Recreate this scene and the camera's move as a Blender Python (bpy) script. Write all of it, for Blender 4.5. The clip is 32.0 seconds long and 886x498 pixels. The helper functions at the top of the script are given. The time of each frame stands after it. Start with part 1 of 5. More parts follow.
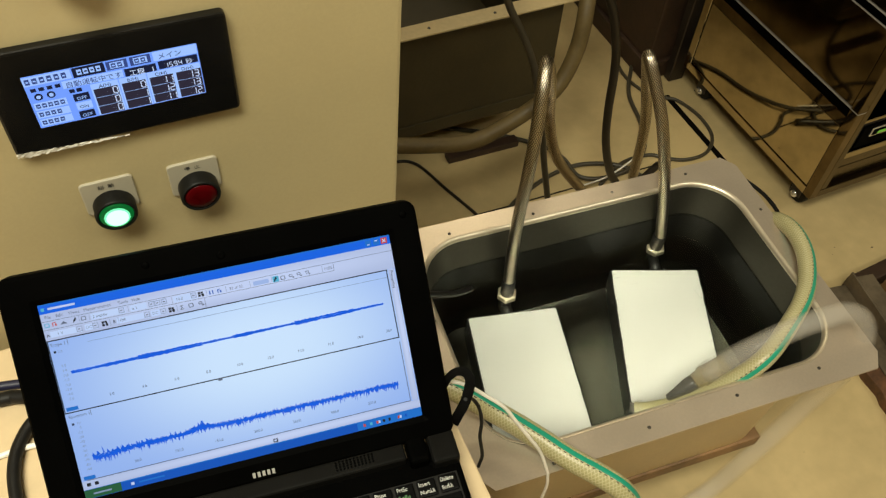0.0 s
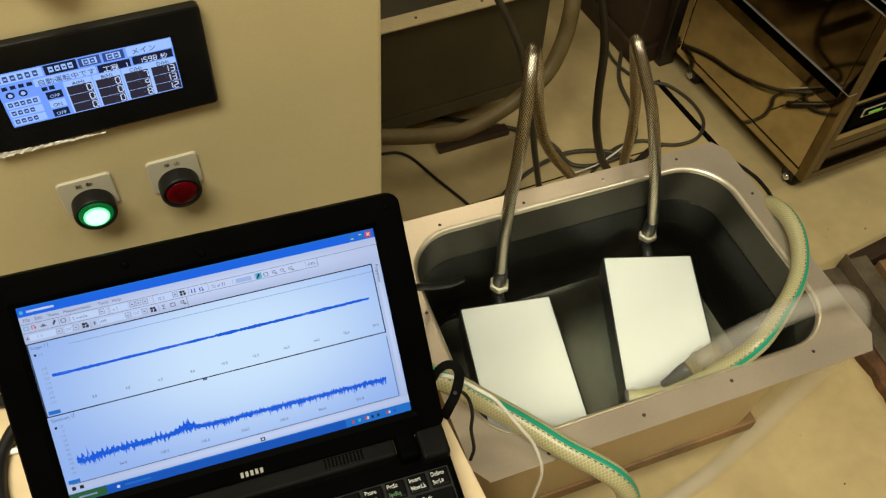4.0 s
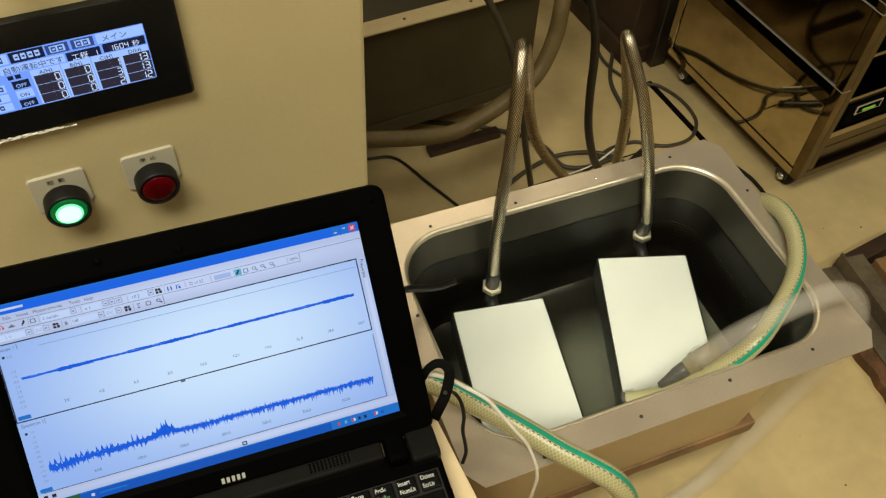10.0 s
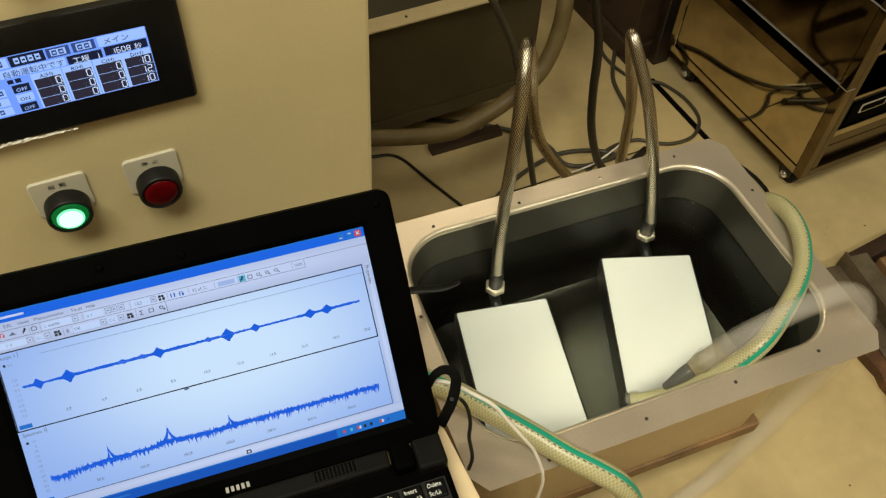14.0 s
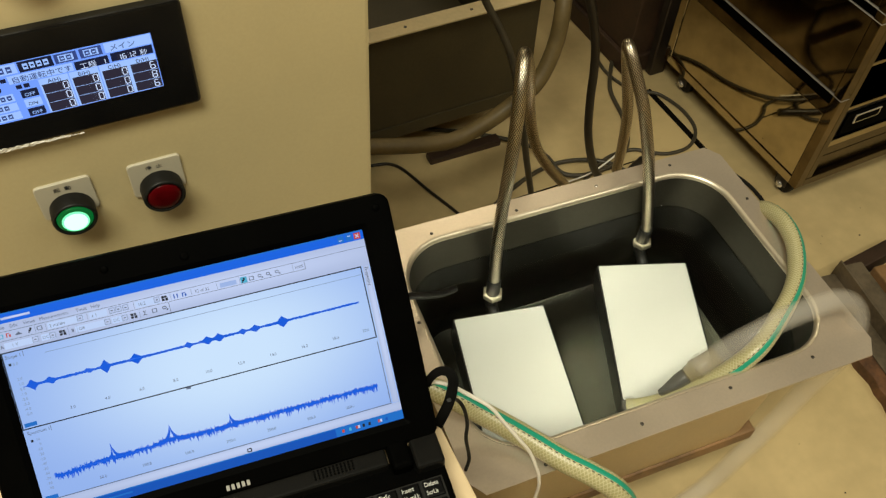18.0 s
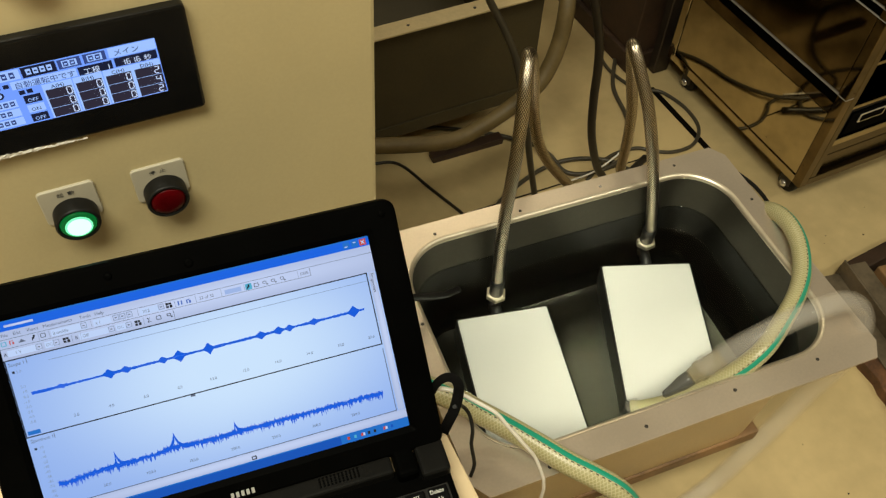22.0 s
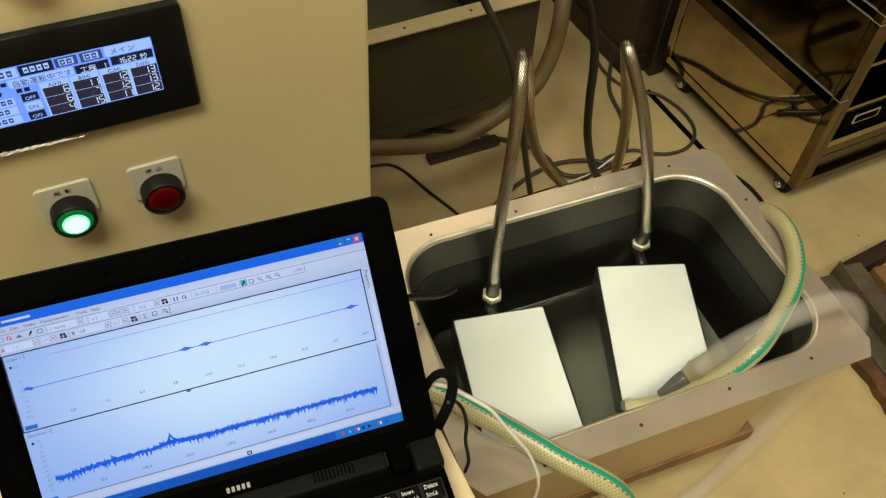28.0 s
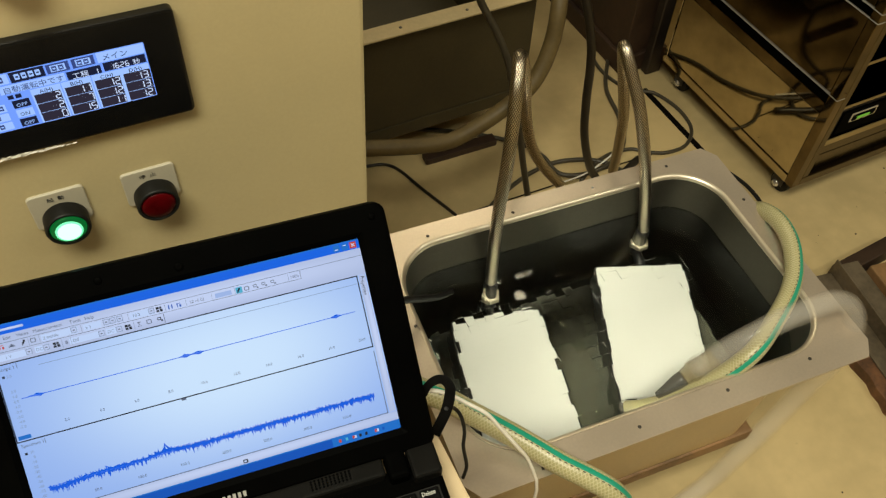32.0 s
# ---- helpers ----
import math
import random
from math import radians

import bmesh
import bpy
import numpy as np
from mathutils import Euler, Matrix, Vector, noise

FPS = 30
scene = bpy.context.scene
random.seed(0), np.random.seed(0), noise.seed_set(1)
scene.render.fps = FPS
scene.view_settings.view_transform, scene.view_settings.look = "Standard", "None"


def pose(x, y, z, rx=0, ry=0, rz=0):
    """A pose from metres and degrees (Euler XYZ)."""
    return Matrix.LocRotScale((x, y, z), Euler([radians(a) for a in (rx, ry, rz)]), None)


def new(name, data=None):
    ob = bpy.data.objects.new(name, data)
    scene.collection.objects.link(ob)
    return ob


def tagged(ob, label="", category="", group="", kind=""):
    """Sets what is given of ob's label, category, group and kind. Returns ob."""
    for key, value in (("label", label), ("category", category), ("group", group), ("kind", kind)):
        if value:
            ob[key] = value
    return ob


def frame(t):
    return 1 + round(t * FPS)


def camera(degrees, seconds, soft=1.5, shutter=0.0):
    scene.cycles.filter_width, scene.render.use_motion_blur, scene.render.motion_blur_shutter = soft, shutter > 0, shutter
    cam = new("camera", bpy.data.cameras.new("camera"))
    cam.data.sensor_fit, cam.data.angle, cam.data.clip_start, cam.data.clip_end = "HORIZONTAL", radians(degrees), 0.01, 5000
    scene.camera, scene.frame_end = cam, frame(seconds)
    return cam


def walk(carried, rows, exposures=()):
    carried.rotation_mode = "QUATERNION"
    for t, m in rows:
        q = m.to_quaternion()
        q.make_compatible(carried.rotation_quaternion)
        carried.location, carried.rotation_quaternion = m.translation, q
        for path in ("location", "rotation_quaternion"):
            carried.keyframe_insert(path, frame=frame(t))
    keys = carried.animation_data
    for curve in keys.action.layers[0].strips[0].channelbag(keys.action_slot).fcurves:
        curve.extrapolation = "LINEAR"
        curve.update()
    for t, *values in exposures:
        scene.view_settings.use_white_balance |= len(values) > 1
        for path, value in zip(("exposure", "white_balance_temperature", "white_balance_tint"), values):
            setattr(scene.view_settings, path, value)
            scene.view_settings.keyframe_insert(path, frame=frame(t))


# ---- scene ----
cam = camera(56.47, 32.0, soft=1.3)
PATH = [
    (0, pose(0.0000, 0.0000, 1.3114, 38.255, -2.386, -23.539)),
    (0.5, pose(0.0017, -0.0003, 1.3100, 38.412, -1.881, -24.078)),
    (1, pose(0.0031, 0.0026, 1.3082, 38.053, -2.003, -24.128)),
    (1.5, pose(0.0037, 0.0022, 1.3082, 38.002, -1.946, -24.482)),
    (2, pose(0.0052, -0.0000, 1.3093, 38.017, -1.994, -24.666)),
    (2.5, pose(0.0062, -0.0008, 1.3095, 37.966, -2.006, -24.652)),
    (3, pose(0.0076, -0.0010, 1.3091, 38.094, -1.805, -24.832)),
    (3.5, pose(0.0078, 0.0003, 1.3082, 37.869, -1.840, -24.746)),
    (5.5, pose(0.0143, 0.0110, 1.2980, 37.385, -1.572, -24.714)),
    (6, pose(0.0141, 0.0134, 1.2963, 37.399, -1.628, -24.572)),
    (6.5, pose(0.0150, 0.0140, 1.2937, 37.457, -1.598, -24.832)),
    (7, pose(0.0157, 0.0125, 1.2943, 37.296, -1.618, -25.002)),
    (7.5, pose(0.0167, 0.0113, 1.2927, 37.260, -1.683, -25.106)),
    (8, pose(0.0166, 0.0111, 1.2902, 37.151, -1.715, -25.088)),
    (8.5, pose(0.0156, 0.0103, 1.2874, 37.375, -1.741, -25.235)),
    (9, pose(0.0159, 0.0083, 1.2857, 37.773, -1.629, -25.305)),
    (9.5, pose(0.0150, 0.0052, 1.2851, 38.247, -1.722, -25.422)),
    (10, pose(0.0157, 0.0046, 1.2833, 38.299, -1.656, -25.568)),
    (10.5, pose(0.0156, 0.0064, 1.2822, 38.269, -1.690, -25.513)),
    (11, pose(0.0136, 0.0064, 1.2831, 38.388, -1.622, -25.527)),
    (11.5, pose(0.0132, 0.0064, 1.2828, 38.354, -1.628, -25.376)),
    (12, pose(0.0138, 0.0055, 1.2836, 38.396, -1.598, -25.466)),
    (12.5, pose(0.0143, 0.0064, 1.2838, 38.429, -1.685, -25.524)),
    (13, pose(0.0139, 0.0097, 1.2832, 38.348, -1.748, -25.494)),
    (13.5, pose(0.0147, 0.0143, 1.2818, 38.162, -1.811, -25.613)),
    (14, pose(0.0158, 0.0152, 1.2809, 38.007, -1.658, -25.596)),
    (14.5, pose(0.0154, 0.0154, 1.2815, 37.961, -1.716, -25.514)),
    (16.5, pose(0.0141, 0.0124, 1.2832, 38.270, -1.912, -25.478)),
    (17, pose(0.0129, 0.0091, 1.2848, 38.532, -1.852, -25.429)),
    (17.5, pose(0.0126, 0.0074, 1.2860, 38.576, -1.886, -25.430)),
    (18, pose(0.0114, 0.0054, 1.2863, 38.750, -1.838, -25.563)),
    (18.5, pose(0.0115, 0.0055, 1.2878, 38.789, -1.853, -25.522)),
    (19, pose(0.0108, 0.0062, 1.2876, 38.787, -1.918, -25.505)),
    (19.5, pose(0.0116, 0.0072, 1.2878, 38.715, -1.897, -25.570)),
    (20, pose(0.0125, 0.0079, 1.2874, 38.754, -1.827, -25.660)),
    (20.5, pose(0.0119, 0.0090, 1.2874, 38.676, -1.845, -25.604)),
    (21, pose(0.0116, 0.0105, 1.2867, 38.646, -1.847, -25.609)),
    (21.5, pose(0.0111, 0.0124, 1.2875, 38.550, -1.919, -25.395)),
    (22, pose(0.0118, 0.0142, 1.2873, 38.425, -1.848, -25.452)),
    (22.5, pose(0.0121, 0.0153, 1.2860, 38.343, -1.881, -25.437)),
    (23, pose(0.0115, 0.0136, 1.2860, 38.314, -1.860, -25.400)),
    (23.5, pose(0.0119, 0.0119, 1.2860, 38.354, -1.754, -25.460)),
    (24, pose(0.0116, 0.0098, 1.2880, 38.445, -1.875, -25.321)),
    (24.5, pose(0.0127, 0.0089, 1.2882, 38.521, -1.806, -25.403)),
    (25, pose(0.0119, 0.0091, 1.2872, 38.597, -1.840, -25.473)),
    (25.5, pose(0.0123, 0.0114, 1.2871, 38.490, -2.020, -25.506)),
    (27.5, pose(0.0127, 0.0092, 1.2876, 38.503, -1.958, -25.465)),
    (28, pose(0.0117, 0.0061, 1.2887, 38.725, -1.851, -25.603)),
    (28.5, pose(0.0116, 0.0050, 1.2894, 38.851, -1.863, -25.577)),
    (29, pose(0.0131, 0.0060, 1.2895, 38.863, -1.789, -25.652)),
    (29.5, pose(0.0132, 0.0063, 1.2900, 38.927, -1.800, -25.754)),
    (30, pose(0.0122, 0.0090, 1.2892, 38.863, -1.939, -25.649)),
    (30.5, pose(0.0129, 0.0112, 1.2891, 38.782, -1.908, -25.732)),
    (31, pose(0.0136, 0.0138, 1.2880, 38.654, -1.982, -25.824)),
    (31.5, pose(0.0145, 0.0139, 1.2884, 38.526, -1.947, -25.914)),
    (32, pose(0.0147, 0.0124, 1.2886, 38.553, -1.877, -25.912)),
]
walk(cam, PATH)

# ---- light: unseen ceiling lamps of a workshop, and an added fill ----
world = bpy.data.worlds.new("room_world")
scene.world = world
world.use_nodes = True
world.node_tree.nodes["Background"].inputs[0].default_value = (1.0, 0.93, 0.8, 1)
world.node_tree.nodes["Background"].inputs[1].default_value = 0.02


def ceiling_lamp(x, y, sx, sy, watts, color=(0.955, 0.918, 0.715)):
    data = bpy.data.lights.new("ceiling_lamp", "AREA")
    data.shape, data.size, data.size_y, data.energy, data.color = "RECTANGLE", sx, sy, watts, color
    ob = new("ceiling_lamp", data)
    ob.matrix_world = pose(x, y, 2.66)
    return ob


ceiling_lamp(-0.46, -0.32, 1.1, 0.50, 69)
# Added fill for the floor at the right front; no lamp known there.
ceiling_lamp(1.9, -0.9, 1.2, 0.25, 21)
ceiling_lamp(1.2, 2.46, 1.2, 0.25, 16, (0.97, 0.86, 0.58))
scene.view_settings.exposure = 0.0


# ---- materials ----
def mat(name, color, rough=0.5, metal=0.0, vary=0.08, scale=8.0, fine=120.0, bump=0.05, spec=0.5, dirt=None, rough_vary=0.1, coord="Object"):
    """A surface with stains at one scale, grain at another and a fine relief."""
    m = bpy.data.materials.new(name)
    m.use_nodes = True
    nt = m.node_tree
    b = nt.nodes["Principled BSDF"]
    tc = nt.nodes.new("ShaderNodeTexCoord")
    big, small = nt.nodes.new("ShaderNodeTexNoise"), nt.nodes.new("ShaderNodeTexNoise")
    big.inputs["Scale"].default_value, small.inputs["Scale"].default_value = scale, fine
    big.inputs["Detail"].default_value, small.inputs["Detail"].default_value = 6, 4
    for n in (big, small):
        nt.links.new(tc.outputs[coord], n.inputs["Vector"])
    mix = nt.nodes.new("ShaderNodeMix")
    mix.data_type = "RGBA"
    lo = tuple(max(0, c * (1 - vary)) for c in color) if dirt is None else dirt
    hi = tuple(min(1, c * (1 + vary)) for c in color)
    mix.inputs[6].default_value, mix.inputs[7].default_value = (*lo, 1), (*hi, 1)
    ramp = nt.nodes.new("ShaderNodeMapRange")
    ramp.inputs[1].default_value, ramp.inputs[2].default_value = (0.35, 0.65) if dirt is None else (0.25, 0.5)
    add = nt.nodes.new("ShaderNodeMath")
    add.operation = "MULTIPLY_ADD"
    add.inputs[1].default_value = 0.3
    nt.links.new(small.outputs[0], add.inputs[0])
    sub = nt.nodes.new("ShaderNodeMath")
    sub.operation = "SUBTRACT"
    sub.inputs[1].default_value = 0.15
    nt.links.new(big.outputs[0], sub.inputs[0])
    nt.links.new(sub.outputs[0], add.inputs[2])
    nt.links.new(add.outputs[0], ramp.inputs[0])
    nt.links.new(ramp.outputs[0], mix.inputs[0])
    nt.links.new(mix.outputs[2], b.inputs["Base Color"])
    rr = nt.nodes.new("ShaderNodeMapRange")
    rr.inputs[3].default_value, rr.inputs[4].default_value = max(0.02, rough - rough_vary), min(1, rough + rough_vary)
    nt.links.new(big.outputs[0], rr.inputs[0])
    nt.links.new(rr.outputs[0], b.inputs["Roughness"])
    b.inputs["Metallic"].default_value = metal
    b.inputs["Specular IOR Level"].default_value = spec
    if bump:
        bp = nt.nodes.new("ShaderNodeBump")
        bp.inputs["Strength"].default_value, bp.inputs["Distance"].default_value = bump, 0.002
        nt.links.new(small.outputs[0], bp.inputs["Height"])
        nt.links.new(bp.outputs[0], b.inputs["Normal"])
    return m


def glow(name, color, strength=1.0):
    m = bpy.data.materials.new(name)
    m.use_nodes = True
    b = m.node_tree.nodes["Principled BSDF"]
    b.inputs["Base Color"].default_value = (0.004, 0.004, 0.004, 1)
    b.inputs["Roughness"].default_value = 0.35
    b.inputs["Specular IOR Level"].default_value = 0.06
    b.inputs["Emission Color"].default_value = (*color, 1)
    b.inputs["Emission Strength"].default_value = strength
    return m


def bsdf(m):
    return m.node_tree.nodes["Principled BSDF"]


def hose_pattern(name, base, line, stripe=None, rough=0.3, metal=0.0, pitch=0.006, turns=7.0, alpha=1.0, width=0.78, bump=0.4, trans=0.0):
    """A hose skin: two crossing helices of yarn or wire, and coloured stripes along it. UV: x metres along, y turns round."""
    m = bpy.data.materials.new(name)
    m.use_nodes = True
    nt = m.node_tree
    b = nt.nodes["Principled BSDF"]
    uv = nt.nodes.new("ShaderNodeUVMap")
    sep = nt.nodes.new("ShaderNodeSeparateXYZ")
    nt.links.new(uv.outputs[0], sep.inputs[0])

    def math_node(op, a, c=None):
        n = nt.nodes.new("ShaderNodeMath")
        n.operation = op
        for i, v in enumerate((a, c)):
            if v is None:
                continue
            if isinstance(v, (int, float)):
                n.inputs[i].default_value = v
            else:
                nt.links.new(v, n.inputs[i])
        return n.outputs[0]

    along = math_node("MULTIPLY", sep.outputs[0], 6.28318 / pitch)
    rnd = math_node("MULTIPLY", sep.outputs[1], 6.28318 * turns)
    w1 = math_node("SINE", math_node("ADD", along, rnd))
    w2 = math_node("SINE", math_node("SUBTRACT", along, rnd))
    top = math_node("MAXIMUM", w1, w2)
    fac = nt.nodes.new("ShaderNodeMapRange")
    fac.inputs[1].default_value, fac.inputs[2].default_value = width - 0.2, width + 0.1
    nt.links.new(top, fac.inputs[0])
    mix = nt.nodes.new("ShaderNodeMix")
    mix.data_type = "RGBA"
    mix.inputs[6].default_value, mix.inputs[7].default_value = (*base, 1), (*line, 1)
    nt.links.new(fac.outputs[0], mix.inputs[0])
    out = mix.outputs[2]
    if stripe is not None:
        s = math_node("FRACT", math_node("MULTIPLY", sep.outputs[1], 2.0))
        inside = math_node("MULTIPLY", math_node("GREATER_THAN", s, 0.44), math_node("LESS_THAN", s, 0.60))
        mix2 = nt.nodes.new("ShaderNodeMix")
        mix2.data_type = "RGBA"
        mix2.inputs[7].default_value = (*stripe, 1)
        nt.links.new(inside, mix2.inputs[0])
        nt.links.new(out, mix2.inputs[6])
        out = mix2.outputs[2]
        beside = math_node("MULTIPLY", math_node("GREATER_THAN", s, 0.615), math_node("LESS_THAN", s, 0.645))
        dots = math_node("MULTIPLY", beside, math_node("GREATER_THAN", math_node("SINE", math_node("MULTIPLY", along, 0.62)), 0.1))
        mix3 = nt.nodes.new("ShaderNodeMix")
        mix3.data_type = "RGBA"
        mix3.inputs[7].default_value = (0.03, 0.03, 0.015, 1)
        nt.links.new(dots, mix3.inputs[0])
        nt.links.new(out, mix3.inputs[6])
        out = mix3.outputs[2]
    nt.links.new(out, b.inputs["Base Color"])
    b.inputs["Roughness"].default_value, b.inputs["Metallic"].default_value = rough, metal
    b.inputs["Alpha"].default_value = alpha
    b.inputs["Subsurface Weight"].default_value = trans
    b.inputs["Subsurface Radius"].default_value = (0.01, 0.01, 0.008)
    bp = nt.nodes.new("ShaderNodeBump")
    bp.inputs["Strength"].default_value, bp.inputs["Distance"].default_value = bump, 0.001
    nt.links.new(top, bp.inputs["Height"])
    nt.links.new(bp.outputs[0], b.inputs["Normal"])
    return m


M_PANEL = mat("cream_enamel", (0.42, 0.343, 0.185), 0.42, vary=0.05, scale=5, fine=400, bump=0.04)
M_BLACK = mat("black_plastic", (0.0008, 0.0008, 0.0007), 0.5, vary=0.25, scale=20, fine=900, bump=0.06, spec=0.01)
M_BLACKGLOSS = mat("black_gloss_plastic", (0.004, 0.004, 0.004), 0.2, vary=0.2, scale=20, fine=600, bump=0.01, spec=0.3)
M_DARKGREY = mat("dark_grey_plastic", (0.0045, 0.0043, 0.0038), 0.42, vary=0.2, scale=20, fine=700, bump=0.05, spec=0.06)
M_KEY = mat("key_plastic", (0.0022, 0.0022, 0.0022), 0.45, vary=0.2, scale=60, fine=900, bump=0.05, spec=0.06)
M_TAG = mat("white_tag_plastic", (0.36, 0.325, 0.245), 0.4, vary=0.04, scale=30, fine=500, bump=0.02)
M_INK = mat("black_ink", (0.02, 0.02, 0.02), 0.6, bump=0)
M_LEGEND = mat("white_legend_ink", (0.6, 0.6, 0.55), 0.6, vary=0.1, scale=300, bump=0)
M_SILVER = mat("silver_ink", (0.55, 0.55, 0.52), 0.35, metal=0.6, bump=0)
M_LIP = mat("polished_steel_edge", (0.80, 0.71, 0.56), 0.40, metal=0.85, vary=0.06, scale=20, bump=0.01, rough_vary=0.05)
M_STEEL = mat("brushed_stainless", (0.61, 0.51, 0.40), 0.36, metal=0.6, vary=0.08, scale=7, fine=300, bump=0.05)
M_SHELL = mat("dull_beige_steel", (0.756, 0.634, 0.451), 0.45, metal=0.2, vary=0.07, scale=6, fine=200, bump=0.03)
# Darker copy of the tank steel: underwater shade put into the colour.
M_TANK = mat("shaded_tank_stainless", (0.0145, 0.014, 0.0115), 0.5, metal=0.9, vary=0.25, scale=9, fine=200, bump=0.05)
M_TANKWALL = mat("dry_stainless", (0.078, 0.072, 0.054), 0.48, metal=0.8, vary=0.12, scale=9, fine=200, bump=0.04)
M_OLIVE = mat("dark_olive_enamel", (0.050, 0.038, 0.016), 0.5, vary=0.2, scale=7, fine=200, bump=0.04)
M_LEDGE = mat("bright_scuffed_steel", (0.42, 0.39, 0.34), 0.4, metal=0.5, vary=0.1, bump=0)
M_TANKFLOOR = mat("part_shaded_stainless", (0.36, 0.37, 0.30), 0.26, metal=0.75, vary=0.03, scale=7, fine=160, bump=0.01)


def shaded_end(m, film, y0, y1):
    """Shade painted over the far end of a surface in the colour film, with an uneven soft border."""
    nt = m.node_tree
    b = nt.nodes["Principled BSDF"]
    unshaded = b.inputs["Base Color"].links[0].from_socket
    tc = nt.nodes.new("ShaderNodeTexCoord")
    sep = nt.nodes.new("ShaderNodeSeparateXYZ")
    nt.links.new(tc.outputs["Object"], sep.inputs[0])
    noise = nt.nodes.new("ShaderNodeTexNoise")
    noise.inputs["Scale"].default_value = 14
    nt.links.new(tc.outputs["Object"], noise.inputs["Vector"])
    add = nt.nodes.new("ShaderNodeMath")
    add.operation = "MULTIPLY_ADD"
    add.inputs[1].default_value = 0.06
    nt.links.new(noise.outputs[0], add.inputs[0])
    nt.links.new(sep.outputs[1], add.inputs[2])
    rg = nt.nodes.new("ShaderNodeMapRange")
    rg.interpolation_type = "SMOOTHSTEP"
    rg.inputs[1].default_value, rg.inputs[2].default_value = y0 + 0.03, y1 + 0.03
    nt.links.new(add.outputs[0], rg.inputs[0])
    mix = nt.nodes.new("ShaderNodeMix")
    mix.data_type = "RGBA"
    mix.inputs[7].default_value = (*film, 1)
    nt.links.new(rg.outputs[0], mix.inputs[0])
    nt.links.new(unshaded, mix.inputs[6])
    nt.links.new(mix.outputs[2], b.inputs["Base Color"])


# The back wall's dark reflection, painted onto the tank floor.
shaded_end(M_TANKFLOOR, (0.030, 0.029, 0.023), 0.0, 0.085)
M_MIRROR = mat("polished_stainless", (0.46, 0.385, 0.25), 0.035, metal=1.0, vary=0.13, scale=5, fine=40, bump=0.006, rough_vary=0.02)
# Two darker copies of the polished steel: dark reflections put into the colour.
M_DARKREFLECT = mat("dark_reflection_steel", (0.16, 0.118, 0.064), 0.05, metal=1.0, vary=0.35, scale=7, fine=40, bump=0.008, rough_vary=0.03)
M_DULLMIRROR = mat("dark_reflection_stainless", (0.13, 0.10, 0.06), 0.22, metal=1.0, vary=0.25, scale=6, fine=60, bump=0.01, rough_vary=0.06)
M_DARKSTEEL = mat("dark_steel", (0.07, 0.06, 0.05), 0.4, metal=0.5, vary=0.2, scale=9, bump=0.05)
M_CHROME = mat("chromed_metal", (0.80, 0.78, 0.74), 0.22, metal=0.85, vary=0.05, bump=0)
# Bright ceiling reflection on the steel plates, painted as plain white.
M_WHITE = mat("white_reflection_plate", (0.80, 0.80, 0.775), 0.3, vary=0.004, scale=25, fine=300, bump=0.0, rough_vary=0.01)
M_SIDE = mat("dark_transducer_side", (0.012, 0.012, 0.012), 0.45, vary=0.2, bump=0.02)
M_FLOOR = mat("worn_floor_coating", (0.55, 0.418, 0.208), 0.42, vary=0.11, scale=6.5, fine=38, bump=0.03)
M_GROOVE = mat("dark_floor_joint", (0.006, 0.005, 0.004), 0.9, bump=0.1, spec=0.0)
M_WALL = mat("painted_wall", (0.34, 0.29, 0.21), 0.8, vary=0.05, scale=2, fine=80, bump=0.05)
# Unseen ceiling, darkened to lessen its reflection in the water.
M_CEIL = mat("dim_ceiling_board", (0.30, 0.28, 0.24), 0.9, vary=0.05, scale=2, fine=80, bump=0.05)
M_TABLE = mat("light_wood_board", (0.60, 0.46, 0.28), 0.45, vary=0.09, scale=6, fine=90, bump=0.04)
M_WOOD = mat("brown_wood", (0.20, 0.11, 0.045), 0.6, vary=0.35, scale=12, fine=90, bump=0.25)
M_ROTTEN = mat("rotten_wood", (0.12, 0.052, 0.020), 0.65, vary=0.5, scale=22, fine=140, bump=0.35)
M_DARKWOOD = mat("dark_stained_wood", (0.042, 0.022, 0.012), 0.55, vary=0.35, scale=8, fine=90, bump=0.15)
M_RUBBER = mat("black_rubber", (0.007, 0.0065, 0.006), 0.5, vary=0.2, scale=60, bump=0.06, spec=0.25)
M_GREYCABLE = mat("grey_cable_sheath", (0.055, 0.046, 0.030), 0.4, vary=0.15, scale=40, bump=0.05)
M_BROWNCABLE = mat("brown_grey_cable_sheath", (0.017, 0.0125, 0.0075), 0.4, vary=0.15, scale=40, bump=0.05)
M_WHITECABLE = mat("white_cable_sheath", (0.88, 0.84, 0.76), 0.4, vary=0.05, scale=60, bump=0.02)
M_DUCT = mat("beige_hose_rubber", (0.135, 0.093, 0.033), 0.55, vary=0.15, scale=30, bump=0.06)
M_RUSTY = mat("rusty_steel", (0.13, 0.10, 0.065), 0.55, metal=0.4, vary=0.4, scale=14, fine=120, bump=0.2)
M_NAVY = mat("navy_cable_sheath", (0.012, 0.012, 0.035), 0.45, bump=0.03)
M_CRUMB = mat("dark_crumb", (0.06, 0.045, 0.03), 0.8, bump=0.2)
M_FABRIC = mat("black_fabric", (0.004, 0.0038, 0.0035), 0.9, vary=0.3, scale=100, fine=1500, bump=0.4, spec=0.03)
# Rear flange steel with the warm light on it put into the colour.
M_CREAM = mat("warm_lit_flange", (0.58, 0.45, 0.24), 0.45, vary=0.12, scale=9, bump=0.04)
M_BRAID = hose_pattern("steel_braid", (0.80, 0.70, 0.53), (0.06, 0.045, 0.03), rough=0.28, metal=1.0, pitch=0.0048, turns=17, width=0.76, bump=0.22)
